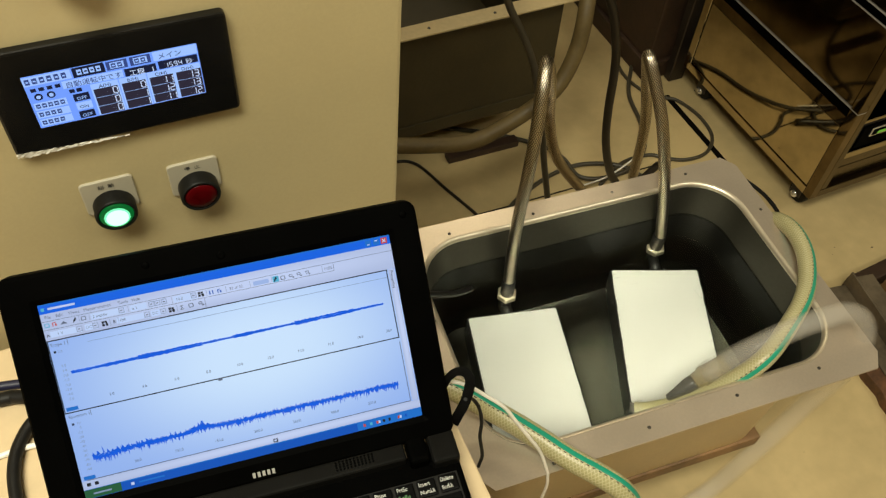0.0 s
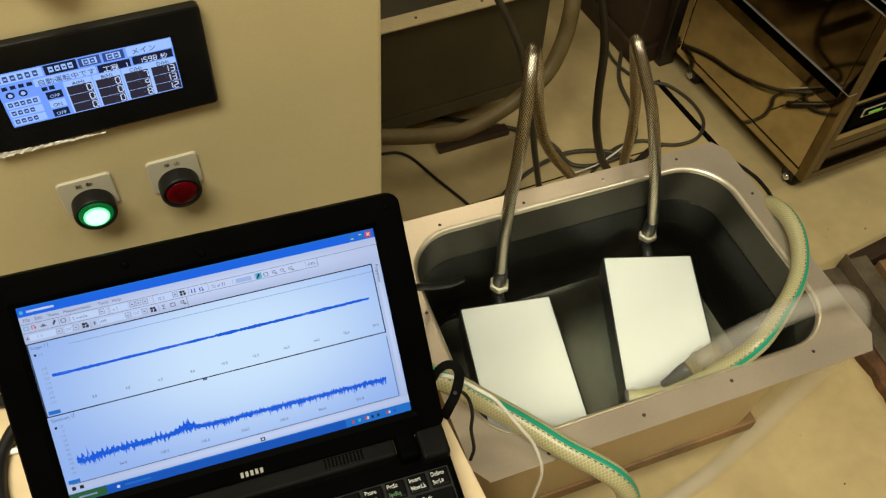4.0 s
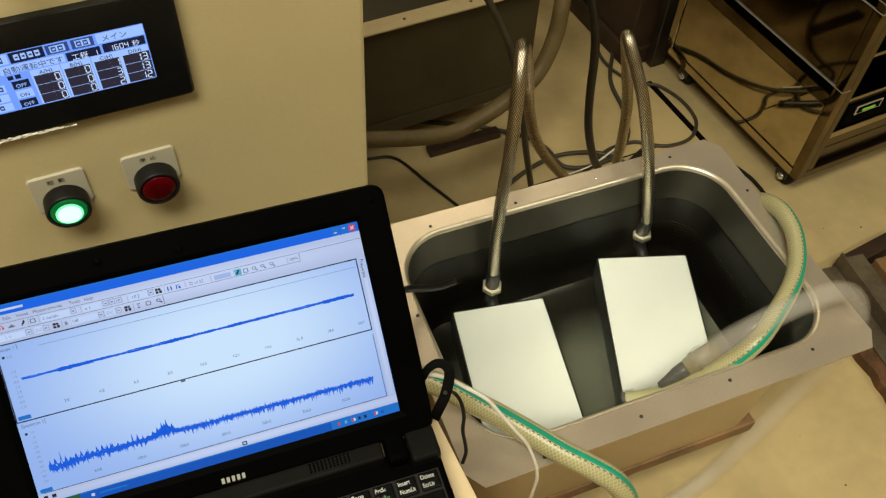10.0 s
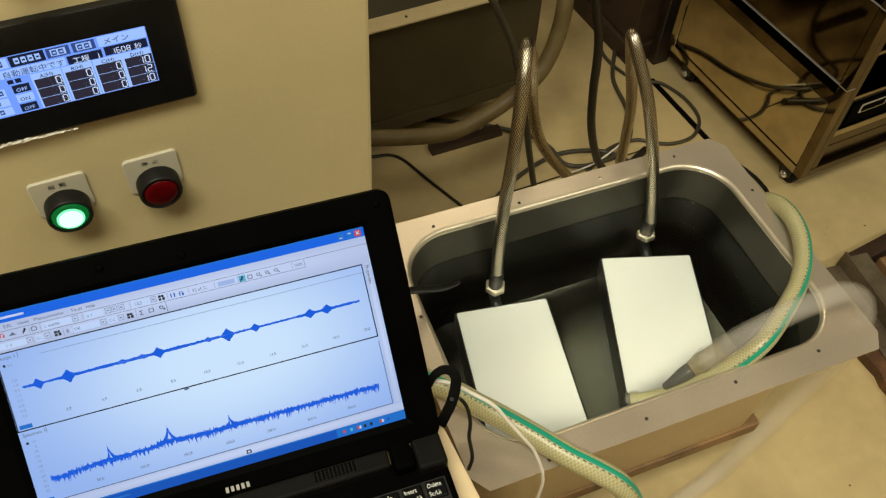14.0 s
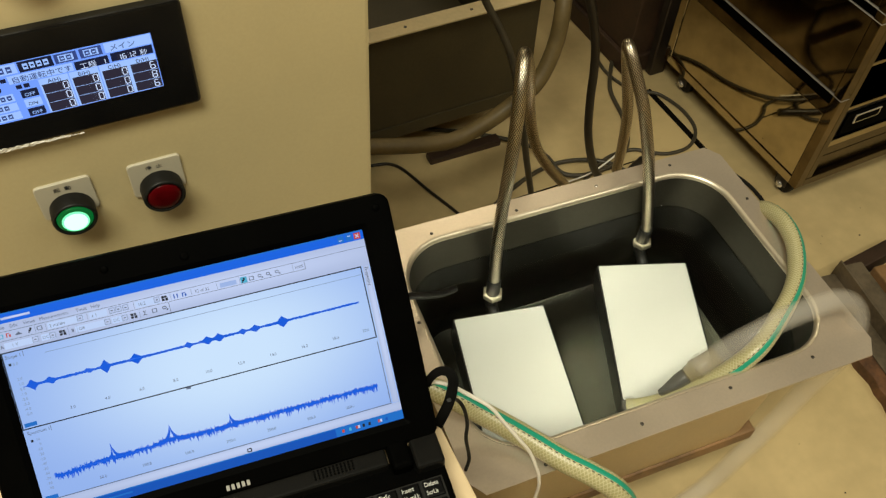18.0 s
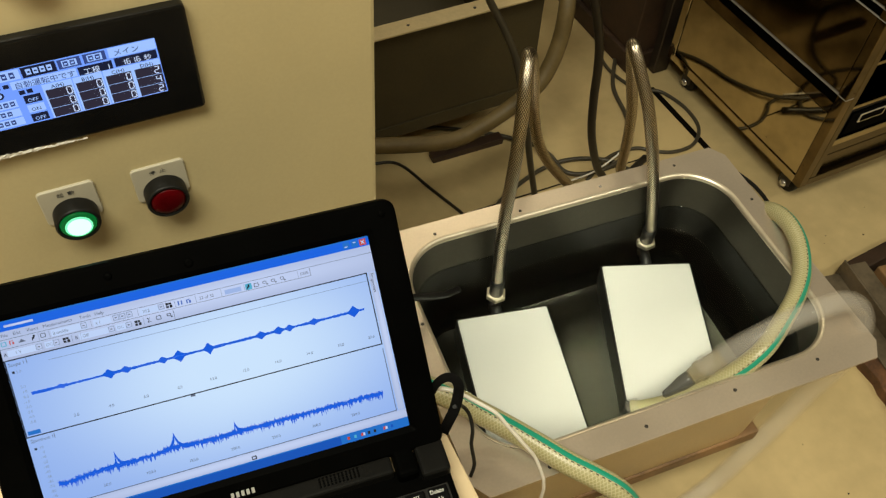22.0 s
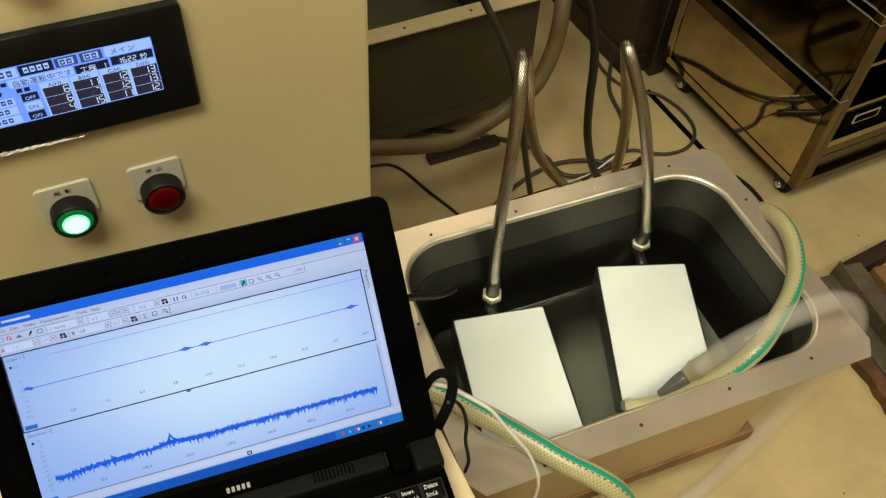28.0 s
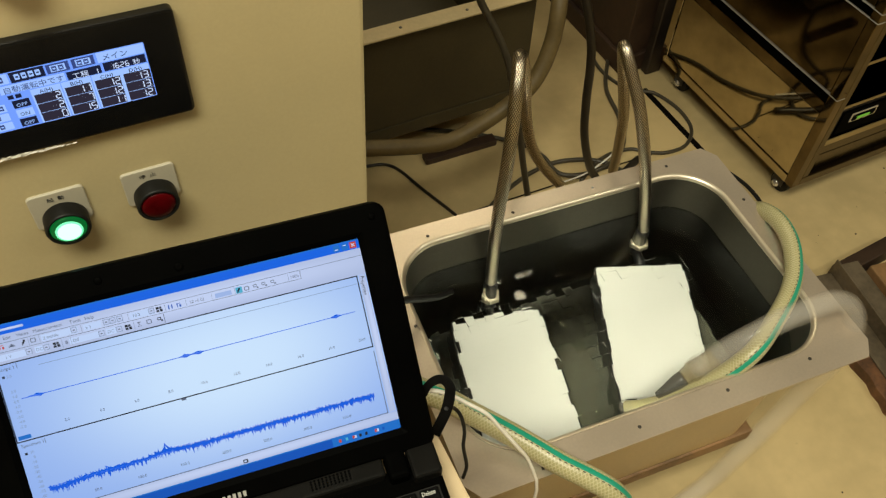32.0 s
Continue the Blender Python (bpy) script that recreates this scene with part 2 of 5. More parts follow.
M_GREENHOSE = hose_pattern("yarn_reinforced_hose", (0.38, 0.345, 0.165), (0.54, 0.49, 0.30), stripe=(0.015, 0.30, 0.19), rough=0.36, pitch=0.0042, turns=12, width=0.80, bump=0.05, trans=0.2)


def glassy(name, color, rough, alpha_mix, ior=1.4):
    """A clear skin: mostly see-through, with a tinted body and a gloss."""
    m = bpy.data.materials.new(name)
    m.use_nodes = True
    nt = m.node_tree
    b = nt.nodes["Principled BSDF"]
    b.inputs["Base Color"].default_value = (*color, 1)
    b.inputs["Roughness"].default_value = rough
    b.inputs["Alpha"].default_value = alpha_mix
    b.inputs["IOR"].default_value = ior
    return m


M_CLEARHOSE = glassy("milky_clear_hose", (0.84, 0.78, 0.69), 0.08, 0.10)
M_GREYPLASTIC = glassy("grey_translucent_plastic", (0.13, 0.125, 0.11), 0.25, 0.75)
M_YELLOWPLASTIC = glassy("yellowed_clear_plastic", (0.42, 0.34, 0.17), 0.2, 0.45)
M_WATER = bpy.data.materials.new("water")
M_WATER.use_nodes = True
_b = bsdf(M_WATER)
_b.inputs["Base Color"].default_value = (0.82, 0.86, 0.79, 1)
_b.inputs["Roughness"].default_value = 0.0
_b.inputs["IOR"].default_value = 1.33
_b.inputs["Transmission Weight"].default_value = 1.0


# ---- mesh helpers ----
def finish(name, bm, material, smooth=False):
    me = bpy.data.meshes.new(name)
    bmesh.ops.recalc_face_normals(bm, faces=bm.faces)
    bm.to_mesh(me)
    bm.free()
    me.materials.append(material)
    if smooth:
        for p in me.polygons:
            p.use_smooth = True
    return me


def part(name, bm, material, parent=None, label="", smooth=False, m=None):
    """Links a bmesh as one mesh object under a thing or a part."""
    ob = new(name, finish(name, bm, material, smooth))
    if parent is not None:
        ob.parent = parent
    if m is not None:
        ob.matrix_basis = m
    if label:
        ob["label"] = label
    return ob


def thing(name, label, category, group="", kind="", at=(0, 0, 0), rz=0.0):
    ob = new(name)
    ob.empty_display_size = 0.02
    ob.matrix_basis = pose(*at, 0, 0, rz)
    return tagged(ob, label, category, group, kind)


def block(x0, x1, y0, y1, z0, z1, bevel=0.0, seg=2, m=None):
    bm = bmesh.new()
    bmesh.ops.create_cube(bm, size=1.0)
    for v in bm.verts:
        v.co = Vector((x0 + (v.co.x + 0.5) * (x1 - x0), y0 + (v.co.y + 0.5) * (y1 - y0), z0 + (v.co.z + 0.5) * (z1 - z0)))
    if bevel:
        bmesh.ops.bevel(bm, geom=bm.edges[:], offset=bevel, segments=seg, profile=0.6, affect="EDGES")
    if m is not None:
        bm.transform(m)
    return bm


def merge(*bms):
    """One bmesh out of several."""
    out = bmesh.new()
    for b in bms:
        me = bpy.data.meshes.new("tmp")
        b.to_mesh(me)
        b.free()
        out.from_mesh(me)
        bpy.data.meshes.remove(me)
    return out


def rounded(hx, hy, r, n=6, cx=0.0, cy=0.0):
    """The outline of a rectangle with round corners, anticlockwise."""
    pts = []
    for qx, qy, a0 in ((1, 1, 0), (-1, 1, 90), (-1, -1, 180), (1, -1, 270)):
        for i in range(n + 1):
            a = radians(a0 + 90 * i / n)
            pts.append((cx + qx * (hx - r) + r * math.cos(a), cy + qy * (hy - r) + r * math.sin(a)))
    return pts


def prism(outline, z0, z1, bevel=0.0, m=None, seg=2):
    bm = bmesh.new()
    vs = [bm.verts.new((x, y, z0)) for x, y in outline]
    f = bm.faces.new(vs)
    ext = bmesh.ops.extrude_face_region(bm, geom=[f])
    for v in ext["geom"]:
        if isinstance(v, bmesh.types.BMVert):
            v.co.z = z1
    if bevel:
        top = [e for e in bm.edges if all(abs(v.co.z - z1) < 1e-7 for v in e.verts)]
        bmesh.ops.bevel(bm, geom=top, offset=bevel, segments=seg, profile=0.6, affect="EDGES")
    if m is not None:
        bm.transform(m)
    return bm


def loft(rings, close_ends=(False, False), cyclic=False):
    """Faces between outlines of equal length, each a list of 3D points."""
    bm = bmesh.new()
    vs = [[bm.verts.new(p) for p in ring] for ring in rings]
    n = len(rings[0])
    pairs = list(zip(vs, vs[1:])) + ([(vs[-1], vs[0])] if cyclic else [])
    for a, b in pairs:
        for i in range(n):
            bm.faces.new((a[i], a[(i + 1) % n], b[(i + 1) % n], b[i]))
    if close_ends[0]:
        bm.faces.new(vs[0][::-1])
    if close_ends[1]:
        bm.faces.new(vs[-1])
    return bm


def lathe(profile, n=32, m=None):
    """Turned body round z out of (radius, z)."""
    rings = [[(r * math.cos(2 * math.pi * i / n), r * math.sin(2 * math.pi * i / n), z) for i in range(n)] for r, z in profile]
    bm = loft(rings, (profile[0][0] > 1e-6, profile[-1][0] > 1e-6))
    if m is not None:
        bm.transform(m)
    return bm


def glide(pts, steps=8):
    """A smooth line through the points."""
    p = [Vector(q) for q in pts]
    p = [2 * p[0] - p[1]] + p + [2 * p[-1] - p[-2]]
    out = []
    for i in range(1, len(p) - 2):
        for k in range(steps):
            t = k / steps
            a, b, c, d = p[i - 1:i + 3]
            out.append(0.5 * (2 * b + (c - a) * t + (2 * a - 5 * b + 4 * c - d) * t * t + (3 * b - a - 3 * c + d) * t ** 3))
    out.append(p[-2])
    return out


def tube(name, pts, r, material, parent=None, label="", n=14, steps=8, phase=0.0):
    """A hose or cable along a smooth line, with UVs in metres along and turns round it."""
    line = glide(pts, steps)
    bm = bmesh.new()
    uv = bm.loops.layers.uv.new("UVMap")
    rings, length = [], [0.0]
    side = None
    for i, p in enumerate(line):
        d = (line[min(i + 1, len(line) - 1)] - line[max(i - 1, 0)]).normalized()
        if side is None:
            side = d.cross(Vector((0, 0, 1)) if abs(d.z) < 0.9 else Vector((1, 0, 0))).normalized()
        side = (side - d * side.dot(d)).normalized()
        up = d.cross(side)
        if i:
            length.append(length[-1] + (p - line[i - 1]).length)
        rings.append([bm.verts.new(p + r * (side * math.cos(2 * math.pi * k / n) + up * math.sin(2 * math.pi * k / n))) for k in range(n)])
    for i in range(len(rings) - 1):
        for k in range(n):
            f = bm.faces.new((rings[i][k], rings[i][(k + 1) % n], rings[i + 1][(k + 1) % n], rings[i + 1][k]))
            f.smooth = True
            for loop, (a, b) in zip(f.loops, ((i, k), (i, k + 1), (i + 1, k + 1), (i + 1, k))):
                loop[uv].uv = (length[a], b / n + phase)
    bm.faces.new(rings[0][::-1])
    bm.faces.new(rings[-1])
    me = bpy.data.meshes.new(name)
    bm.to_mesh(me)
    bm.free()
    me.materials.append(material)
    ob = new(name, me)
    if parent is not None:
        ob.parent = parent
    if label:
        ob["label"] = label
    return ob


def text_mesh(name, words, size, material, parent, m, align="LEFT", squeeze=1.0):
    """Flat lettering turned into a mesh at the pose m."""
    cu = bpy.data.curves.new("lettering", "FONT")
    cu.body, cu.size, cu.align_x, cu.extrude = words, size, align, 0.00004
    cu.resolution_u = 2
    tmp = new("lettering", cu)
    me = bpy.data.meshes.new_from_object(tmp.evaluated_get(bpy.context.evaluated_depsgraph_get()))
    bpy.data.objects.remove(tmp)
    bpy.data.curves.remove(cu)
    me.transform(Matrix.Diagonal((squeeze, 1, 1, 1)))
    me.materials.clear()
    me.materials.append(material)
    ob = new(name, me)
    ob.parent = parent
    ob.matrix_basis = m
    return ob


# ---- the room ----
def room():
    x0, x1, y0, y1, h = -2.2, 3.6, -2.4, 3.4, 2.7
    fl = part("floor", block(x0, x1, y0, y1, -0.08, 0.0), M_FLOOR)
    tagged(fl, "worn beige coated workshop floor with dark joints", "floor", kind="structure")
    ce = part("ceiling", block(x0, x1, y0, y1, h, h + 0.1), M_CEIL)
    tagged(ce, "plain unseen ceiling, darkened to cut reflected light", "ceiling", kind="structure")
    for n, b in (("wall_west", (x0 - 0.12, x0, y0, y1, 0, h)), ("wall_east", (x1, x1 + 0.12, y0, y1, 0, h)),
                 ("wall_south", (x0 - 0.12, x1 + 0.12, y0 - 0.12, y0, 0, h)), ("wall_north", (x0 - 0.12, x1 + 0.12, y1, y1 + 0.12, 0, h))):
        tagged(part(n, block(*b), M_WALL), "plain painted workshop wall", "wall", kind="structure")
    j = part("floor_joint", block(1.146, 1.160, 0.87, 1.16, 0.0, 0.0015), M_GROOVE)
    tagged(j, "straight dark joint in the beige floor", "floor joint", kind="structure")


room()


# ---- control cabinet with touch display and two push buttons ----
PX, PY = 0.1737, 0.4407        # right edge and front face
LEAN = pose(0.1, PY, 0.82) @ pose(0, 0, 0, 0, 1.46) @ pose(-0.1, -PY, -0.82)    # the cabinet stands slightly out of plumb


RED_PLASTIC = mat("red_plastic", (0.45, 0.02, 0.015), 0.4, bump=0.02)


def control_cabinet():
    cab = thing("control_cabinet", "cream enamelled steel control cabinet with touch display and push buttons", "control cabinet", at=(-0.1, 0.62, 0))
    cab.matrix_basis = LEAN @ cab.matrix_basis
    m = pose(0.1, -0.62, 0)
    # Unseen depth and height stretched so the housing shades the floor behind.
    part("housing", block(-0.42, PX, PY, 1.10, 0.02, 1.80, 0.003, 2, m), M_PANEL, cab)
    part("plinth", block(-0.40, PX - 0.02, PY + 0.02, 1.08, -0.014, 0.0195, 0, 2, m), M_DARKSTEEL, cab, "dark steel plinth")
    part("switch", block(PX - 0.004, PX + 0.0035, PY + 0.003, PY + 0.014, 0.752, 0.764, 0.001, 2, m), RED_PLASTIC, cab, "small red switch on the edge")
    return cab


def touch_display():
    """Local x right, y up, z out of the panel; origin at the middle of its lit area."""
    cx, cz = -0.0167, 0.9642
    ob = thing("touch_display", "black touch display with glowing blue screen in a cream panel", "display", at=(cx, PY, cz))
    ob.matrix_basis = LEAN @ ob.matrix_basis
    up = pose(0, 0, 0, 90)
    part("bezel", prism(rounded(0.0710, 0.0380, 0.0035, 6, 0.0004, -0.0008), -0.02, 0.0062, 0.0016, up), M_BLACKGLOSS, ob)
    part("screen", prism(rounded(0.0508, 0.0196, 0.0004, 1), 0.0, 0.0064, 0, up), M_HMI, ob, "lit blue screen")
    return ob


M_HMI = glow("display_blue", (0.17, 0.34, 1.0), 1.0)
M_HMI_LIGHT = glow("display_pale", (0.34, 0.53, 1.0), 1.02)
M_HMI_DARK = glow("display_dark", (0.012, 0.018, 0.06), 0.6)
M_HMI_DIGIT = glow("display_digit", (0.62, 0.74, 1.0), 1.0)
control_cabinet()
DISPLAY = touch_display()


M_COLLAR = mat("charcoal_plastic", (0.0075, 0.0072, 0.0062), 0.45, vary=0.15, scale=60, bump=0.03, spec=0.14)


def push_button(x, z, lens_mat, name_label, lens_label):
    ob = thing("push_button", name_label, "push button", "push buttons", at=(x, PY, z))
    ob.matrix_basis = LEAN @ ob.matrix_basis
    up = pose(0, 0, 0, 90)
    part("name_plate", prism(rounded(0.0178, 0.0152, 0.0032, 5, -0.0006, 0.0092), -0.002, 0.0020, 0.0011, up, 3), M_TAG, ob, "white name plate")
    part("collar", lathe([(0.0140, 0.0), (0.0143, 0.002), (0.0143, 0.0125), (0.0137, 0.0138), (0.0126, 0.0140), (0.0118, 0.0132), (0.0116, 0.009)], 40, up), M_COLLAR, ob, "black collar", smooth=True)
    part("lens", lathe([(0.0114, 0.004), (0.0114, 0.0128), (0.0104, 0.0142), (0.006, 0.0150), (0.0, 0.0152)], 40, up), lens_mat, ob, lens_label, smooth=True)
    return ob


M_GREENLENS = glow("green_lamp_rim", (0.0, 0.30, 0.05), 0.4)
M_REDLENS = mat("red_lens", (0.055, 0.0008, 0.0016), 0.3, vary=0.15, scale=80, bump=0.05, spec=0.06)
GREEN = push_button(-0.0431, 0.8604, M_GREENLENS, "lit green push button with white name plate", "glowing green lens")
part("lamp", lathe([(0.0086, 0.0130), (0.0086, 0.01515), (0.004, 0.0156), (0.0, 0.0157)], 32, pose(0, 0, 0, 90)), glow("green_lamp", (0.20, 1.0, 0.46), 1.3), GREEN, "bright lamp", smooth=True)
part("lamp_core", lathe([(0.0074, 0.0150), (0.0074, 0.0157), (0.003, 0.0160), (0.0, 0.0161)], 32, pose(0, 0, 0, 90)), glow("green_lamp_core", (0.62, 1.0, 0.78), 1.4), GREEN, "white-hot core of the lamp", smooth=True)
RED = push_button(0.0155, 0.8585, M_REDLENS, "unlit dark red push button with white name plate", "dark red lens")


def display_picture():
    """The lit fields of the touch display; fractions of its width and height from the top left."""
    W_, H_ = 101.6, 39.2
    scr = DISPLAY.children[1]

    def field(name, x0, x1, y0, y1, m, z=0.0):
        up = pose(0, 0, 0, 90)
        return part(name, block((x0 - 0.5) * W_ * MM_, (x1 - 0.5) * W_ * MM_, (0.5 - y1) * H_ * MM_, (0.5 - y0) * H_ * MM_, 0.0063, 0.0065 + z * MM_, 0, 1, up), m, scr)

    def words(t, x, y, size, m, align="LEFT", q=1.0):
        text_mesh("caption", t, size * MM_, m, scr, pose(0, 0, 0, 90) @ pose((x - 0.5) * W_ * MM_, (0.5 - y) * H_ * MM_, 0.0069), align, q)

    field("field", 0.0, 0.265, 0.015, 0.18, M_HMI_LIGHT)
    field("field", 0.275, 0.455, 0.01, 0.19, M_HMI_DARK)
    field("field", 0.465, 0.585, 0.02, 0.18, M_HMI_EDGE)
    field("field", 0.485, 0.565, 0.045, 0.155, M_HMI_LIGHT, 0.1)
    field("field", 0.60, 0.72, 0.02, 0.18, M_HMI_EDGE)
    field("field", 0.62, 0.70, 0.045, 0.155, M_HMI_LIGHT, 0.1)
    field("field", 0.735, 0.995, 0.01, 0.18, M_HMI_LIGHT)
    for x0, n, step, y0, y1, m in ((0.012, 6, 0.040, 0.05, 0.15, M_HMI_EDGE), (0.298, 4, 0.036, 0.05, 0.145, M_HMI_LIGHT), (0.492, 2, 0.036, 0.06, 0.14, M_HMI_EDGE), (0.627, 2, 0.036, 0.06, 0.14, M_HMI_EDGE)):
        for i in range(n):
            field("word_bar", x0 + i * step, x0 + i * step + 0.026, y0, y1, m, 0.2)
            field("word_gap", x0 + i * step + 0.006, x0 + i * step + 0.021, 0.5 * (y0 + y1) - 0.012, 0.5 * (y0 + y1) + 0.012, M_HMI_LIGHT if m is M_HMI_EDGE else M_HMI_DARK, 0.3)
    words("メイン", 0.76, 0.145, 4.9, M_HMI_EDGE)
    field("field", 0.20, 0.545, 0.21, 0.35, M_HMI_LIGHT)
    words("自動運転中です", 0.215, 0.33, 4.7, M_HMI_EDGE)
    field("field", 0.555, 0.74, 0.215, 0.36, M_HMI_DARK)
    words("工程   1", 0.58, 0.345, 4.6, M_HMI_DIGIT)
    field("field", 0.755, 0.99, 0.20, 0.35, M_HMI_DARK)
    words("秒", 0.915, 0.335, 4.4, M_HMI_DIGIT)
    for i, c in enumerate("ABCD"):
        x = (0.355, 0.52, 0.685, 0.845)[i]
        field("field", x - 0.01, x + 0.15, 0.37, 0.99, M_HMI_LIGHT)
        words(c + "(H)", x + 0.035, 0.455, 3.6, M_HMI_DARK)
        for r in range(3):
            field("cell", x, x + (0.14 if i < 3 else 0.15), 0.475 + 0.172 * r, 0.637 + 0.172 * r, M_HMI_CELL, 0.1)
    # status column and left menu
    for i in range(2):
        field("word_bar", 0.225 + i * 0.04, 0.255 + i * 0.04, 0.385, 0.455, M_HMI_DARK)
    for r in range(3):
        on = r == 1
        field("field", 0.235, 0.325, 0.49 + 0.172 * r, 0.63 + 0.172 * r, M_HMI_LIGHT if on else M_HMI_DARK)
        words("ON" if on else "OFF", 0.25, 0.60 + 0.172 * r, 3.4, M_HMI_DARK if on else M_HMI_LIGHT)
    for i in range(4):
        field("field", 0.025 + i * 0.045, 0.055 + i * 0.045, 0.235, 0.30, M_HMI_DARK)
    for x in (0.055, 0.125):
        part("dial", lathe([(0.0024, 0.0063), (0.0024, 0.0067), (0.0, 0.0067)], 20, pose(0, 0, 0, 90) @ pose((x - 0.5) * W_ * MM_, (0.5 - 0.40) * H_ * MM_, 0)), M_HMI_DARK, scr)
        part("dial_mark", lathe([(0.0013, 0.0066), (0.0013, 0.0069), (0.0, 0.0069)], 16, pose(0, 0, 0, 90) @ pose((x - 0.5) * W_ * MM_, (0.5 - 0.40) * H_ * MM_, 0)), M_HMI_LIGHT, scr)
    for r, t in enumerate((5, 4, 4)):
        field("field", 0.012, 0.195, 0.51 + 0.163 * r, 0.645 + 0.163 * r, M_HMI_LIGHT)
        for i in range(t):
            field("word_bar", 0.022 + i * 0.034, 0.046 + i * 0.034, 0.535 + 0.163 * r, 0.615 + 0.163 * r, M_HMI_EDGE, 0.1)
            field("word_gap", 0.028 + i * 0.034, 0.041 + i * 0.034, 0.565 + 0.163 * r, 0.585 + 0.163 * r, M_HMI_LIGHT, 0.2)


MM_ = 0.001
M_HMI_EDGE = glow("display_ink_blue", (0.05, 0.09, 0.32), 0.7)
M_HMI_CELL = glow("display_cell", (0.035, 0.03, 0.055), 0.7)
display_picture()

# seven flaps for each digit of the twelve counters: pale in front, dark behind
SEGMENTS = {"0": "abcdef", "1": "bc", "2": "abged", "3": "abgcd", "4": "fgbc", "5": "afgcd", "6": "afgedc", "7": "abc", "8": "abcdefg", "9": "abcdfg", " ": ""}


def digit_flaps():
    scr = DISPLAY.children[1]
    fw, fh, th = 0.0025, 0.0047, 0.00060
    spots = {"a": (0, fh / 2, 0), "g": (0, 0, 0), "d": (0, -fh / 2, 0), "f": (-fw / 2, fh / 4, 1), "b": (fw / 2, fh / 4, 1), "e": (-fw / 2, -fh / 4, 1), "c": (fw / 2, -fh / 4, 1)}
    flaps = {}
    meshes = []
    for n, w in ((fw - 0.0004, th), (fh / 2 - 0.0003, th), (0.7 * fw - 0.0003, 0.0005), (0.35 * fh - 0.0002, 0.0005)):
        bm = bmesh.new()
        for z, k in ((0.000008, 0), (-0.000008, 1)):
            vs = [bm.verts.new((x * n / 2, y * w / 2, z)) for x, y in ((-1, -1), (1, -1), (1, 1), (-1, 1))]
            f = bm.faces.new(vs if k == 0 else vs[::-1])
            f.material_index = k
        me = bpy.data.meshes.new("segment")
        bm.to_mesh(me)
        bm.free()
        me.materials.append(M_HMI_DIGIT)
        me.materials.append(M_HMI_CELL)
        meshes.append(me)

    def figure(key, x, y, size, first):
        for k, (dx, dy, v) in spots.items():
            ob = new("segment", meshes[first + v])
            ob.parent = scr
            flaps[(*key, k)] = (ob, pose(0, 0, 0, 90) @ pose(x + dx * size, y + dy * size, 0.00668, 0, 0, 90 * v))
            ob.matrix_basis = flaps[(*key, k)][1]

    for c in range(4):
        for r in range(3):
            for d in range(2):
                figure((c, r, d), ((0.355, 0.52, 0.685, 0.845)[c] + (0.085, 0.122)[d] - 0.5) * 0.1016, (0.5 - 0.557 - 0.172 * r) * 0.0392, 1.0, 0)
    # the running seconds
    for d in range(4):
        figure((4, 0, d), (0.800 + 0.028 * d - 0.5) * 0.1016, (0.5 - 0.292) * 0.0392, 0.7, 2)
    return flaps


FLAPS = digit_flaps()


def panel_extras():
    up = pose(0, 0, 0, 90)
    lamp = thing("pilot_lamp", "glowing orange pilot lamp on the cream panel", "lamp", at=(-0.022, PY, 1.046))
    lamp.matrix_basis = LEAN @ lamp.matrix_basis
    part("collar", lathe([(0.0146, 0.0), (0.0149, 0.002), (0.0149, 0.009), (0.013, 0.0105), (0.0118, 0.010)], 32, up), M_CHROME, lamp, smooth=True)
    part("lens", lathe([(0.0118, 0.004), (0.0118, 0.012), (0.009, 0.016), (0.0, 0.018)], 32, up), glow("orange_lamp", (1.0, 0.20, 0.03), 1.6), lamp, "orange glowing lens", smooth=True)
    film = thing("protective_film", "crumpled clear film peeling off below the display", "film", at=(-0.053, PY - 0.0066, 0.9258))
    film.matrix_basis = LEAN @ film.matrix_basis
    rnd = random.Random(3)
    bm = bmesh.new()
    rows_ = []
    for i in range(40):
        x = -0.034 + 0.068 * i / 39
        w = 0.0020 * (1 - 0.8 * i / 39) + rnd.uniform(-0.0003, 0.0004)
        rows_.append([bm.verts.new((x, rnd.uniform(-0.0009, 0.0002), 0.0008 - 0.002 * i / 39 + sgn * w + rnd.uniform(-0.0003, 0.0003))) for sgn in (-1, -0.3, 0.4, 1)])
    for a_, b_ in zip(rows_, rows_[1:]):
        for k in range(3):
            bm.faces.new((a_[k], b_[k], b_[k + 1], a_[k + 1]))
    ob = part("sheet", bm, glassy("crinkled_film", (0.85, 0.82, 0.74), 0.2, 0.55), film, smooth=False)


panel_extras()
for b_, t_ in ((GREEN, "起  動"), (RED, "停  止")):
    text_mesh("legend", t_, 0.0038, M_INK, b_, pose(0, 0, 0, 90) @ pose(-0.0012, 0.0176, 0.0022), "CENTER", 1.15)


# ---- table and laptop ----
def work_table():
    ob = thing("work_table", "light wooden work table beside the tank", "table", at=(-0.3, 0.05, 0))
    m = pose(0.3, -0.05, 0)
    part("tabletop", block(-0.75, 0.1415, -0.32, 0.432, 0.722, 0.75, 0.002, 2, m), M_TABLE, ob)
    for x in (-0.70, 0.08):
        for y in (-0.27, 0.38):
            part("leg", block(x - 0.02, x + 0.02, y - 0.02, y + 0.02, 0, 0.722, 0.002, 1, m), M_DARKSTEEL, ob)


work_table()
LAP = thing("laptop", "black open netbook computer showing measured waveforms, on a wooden table", "laptop", at=(0.007, 0.2969, 0.75), rz=-6.86)
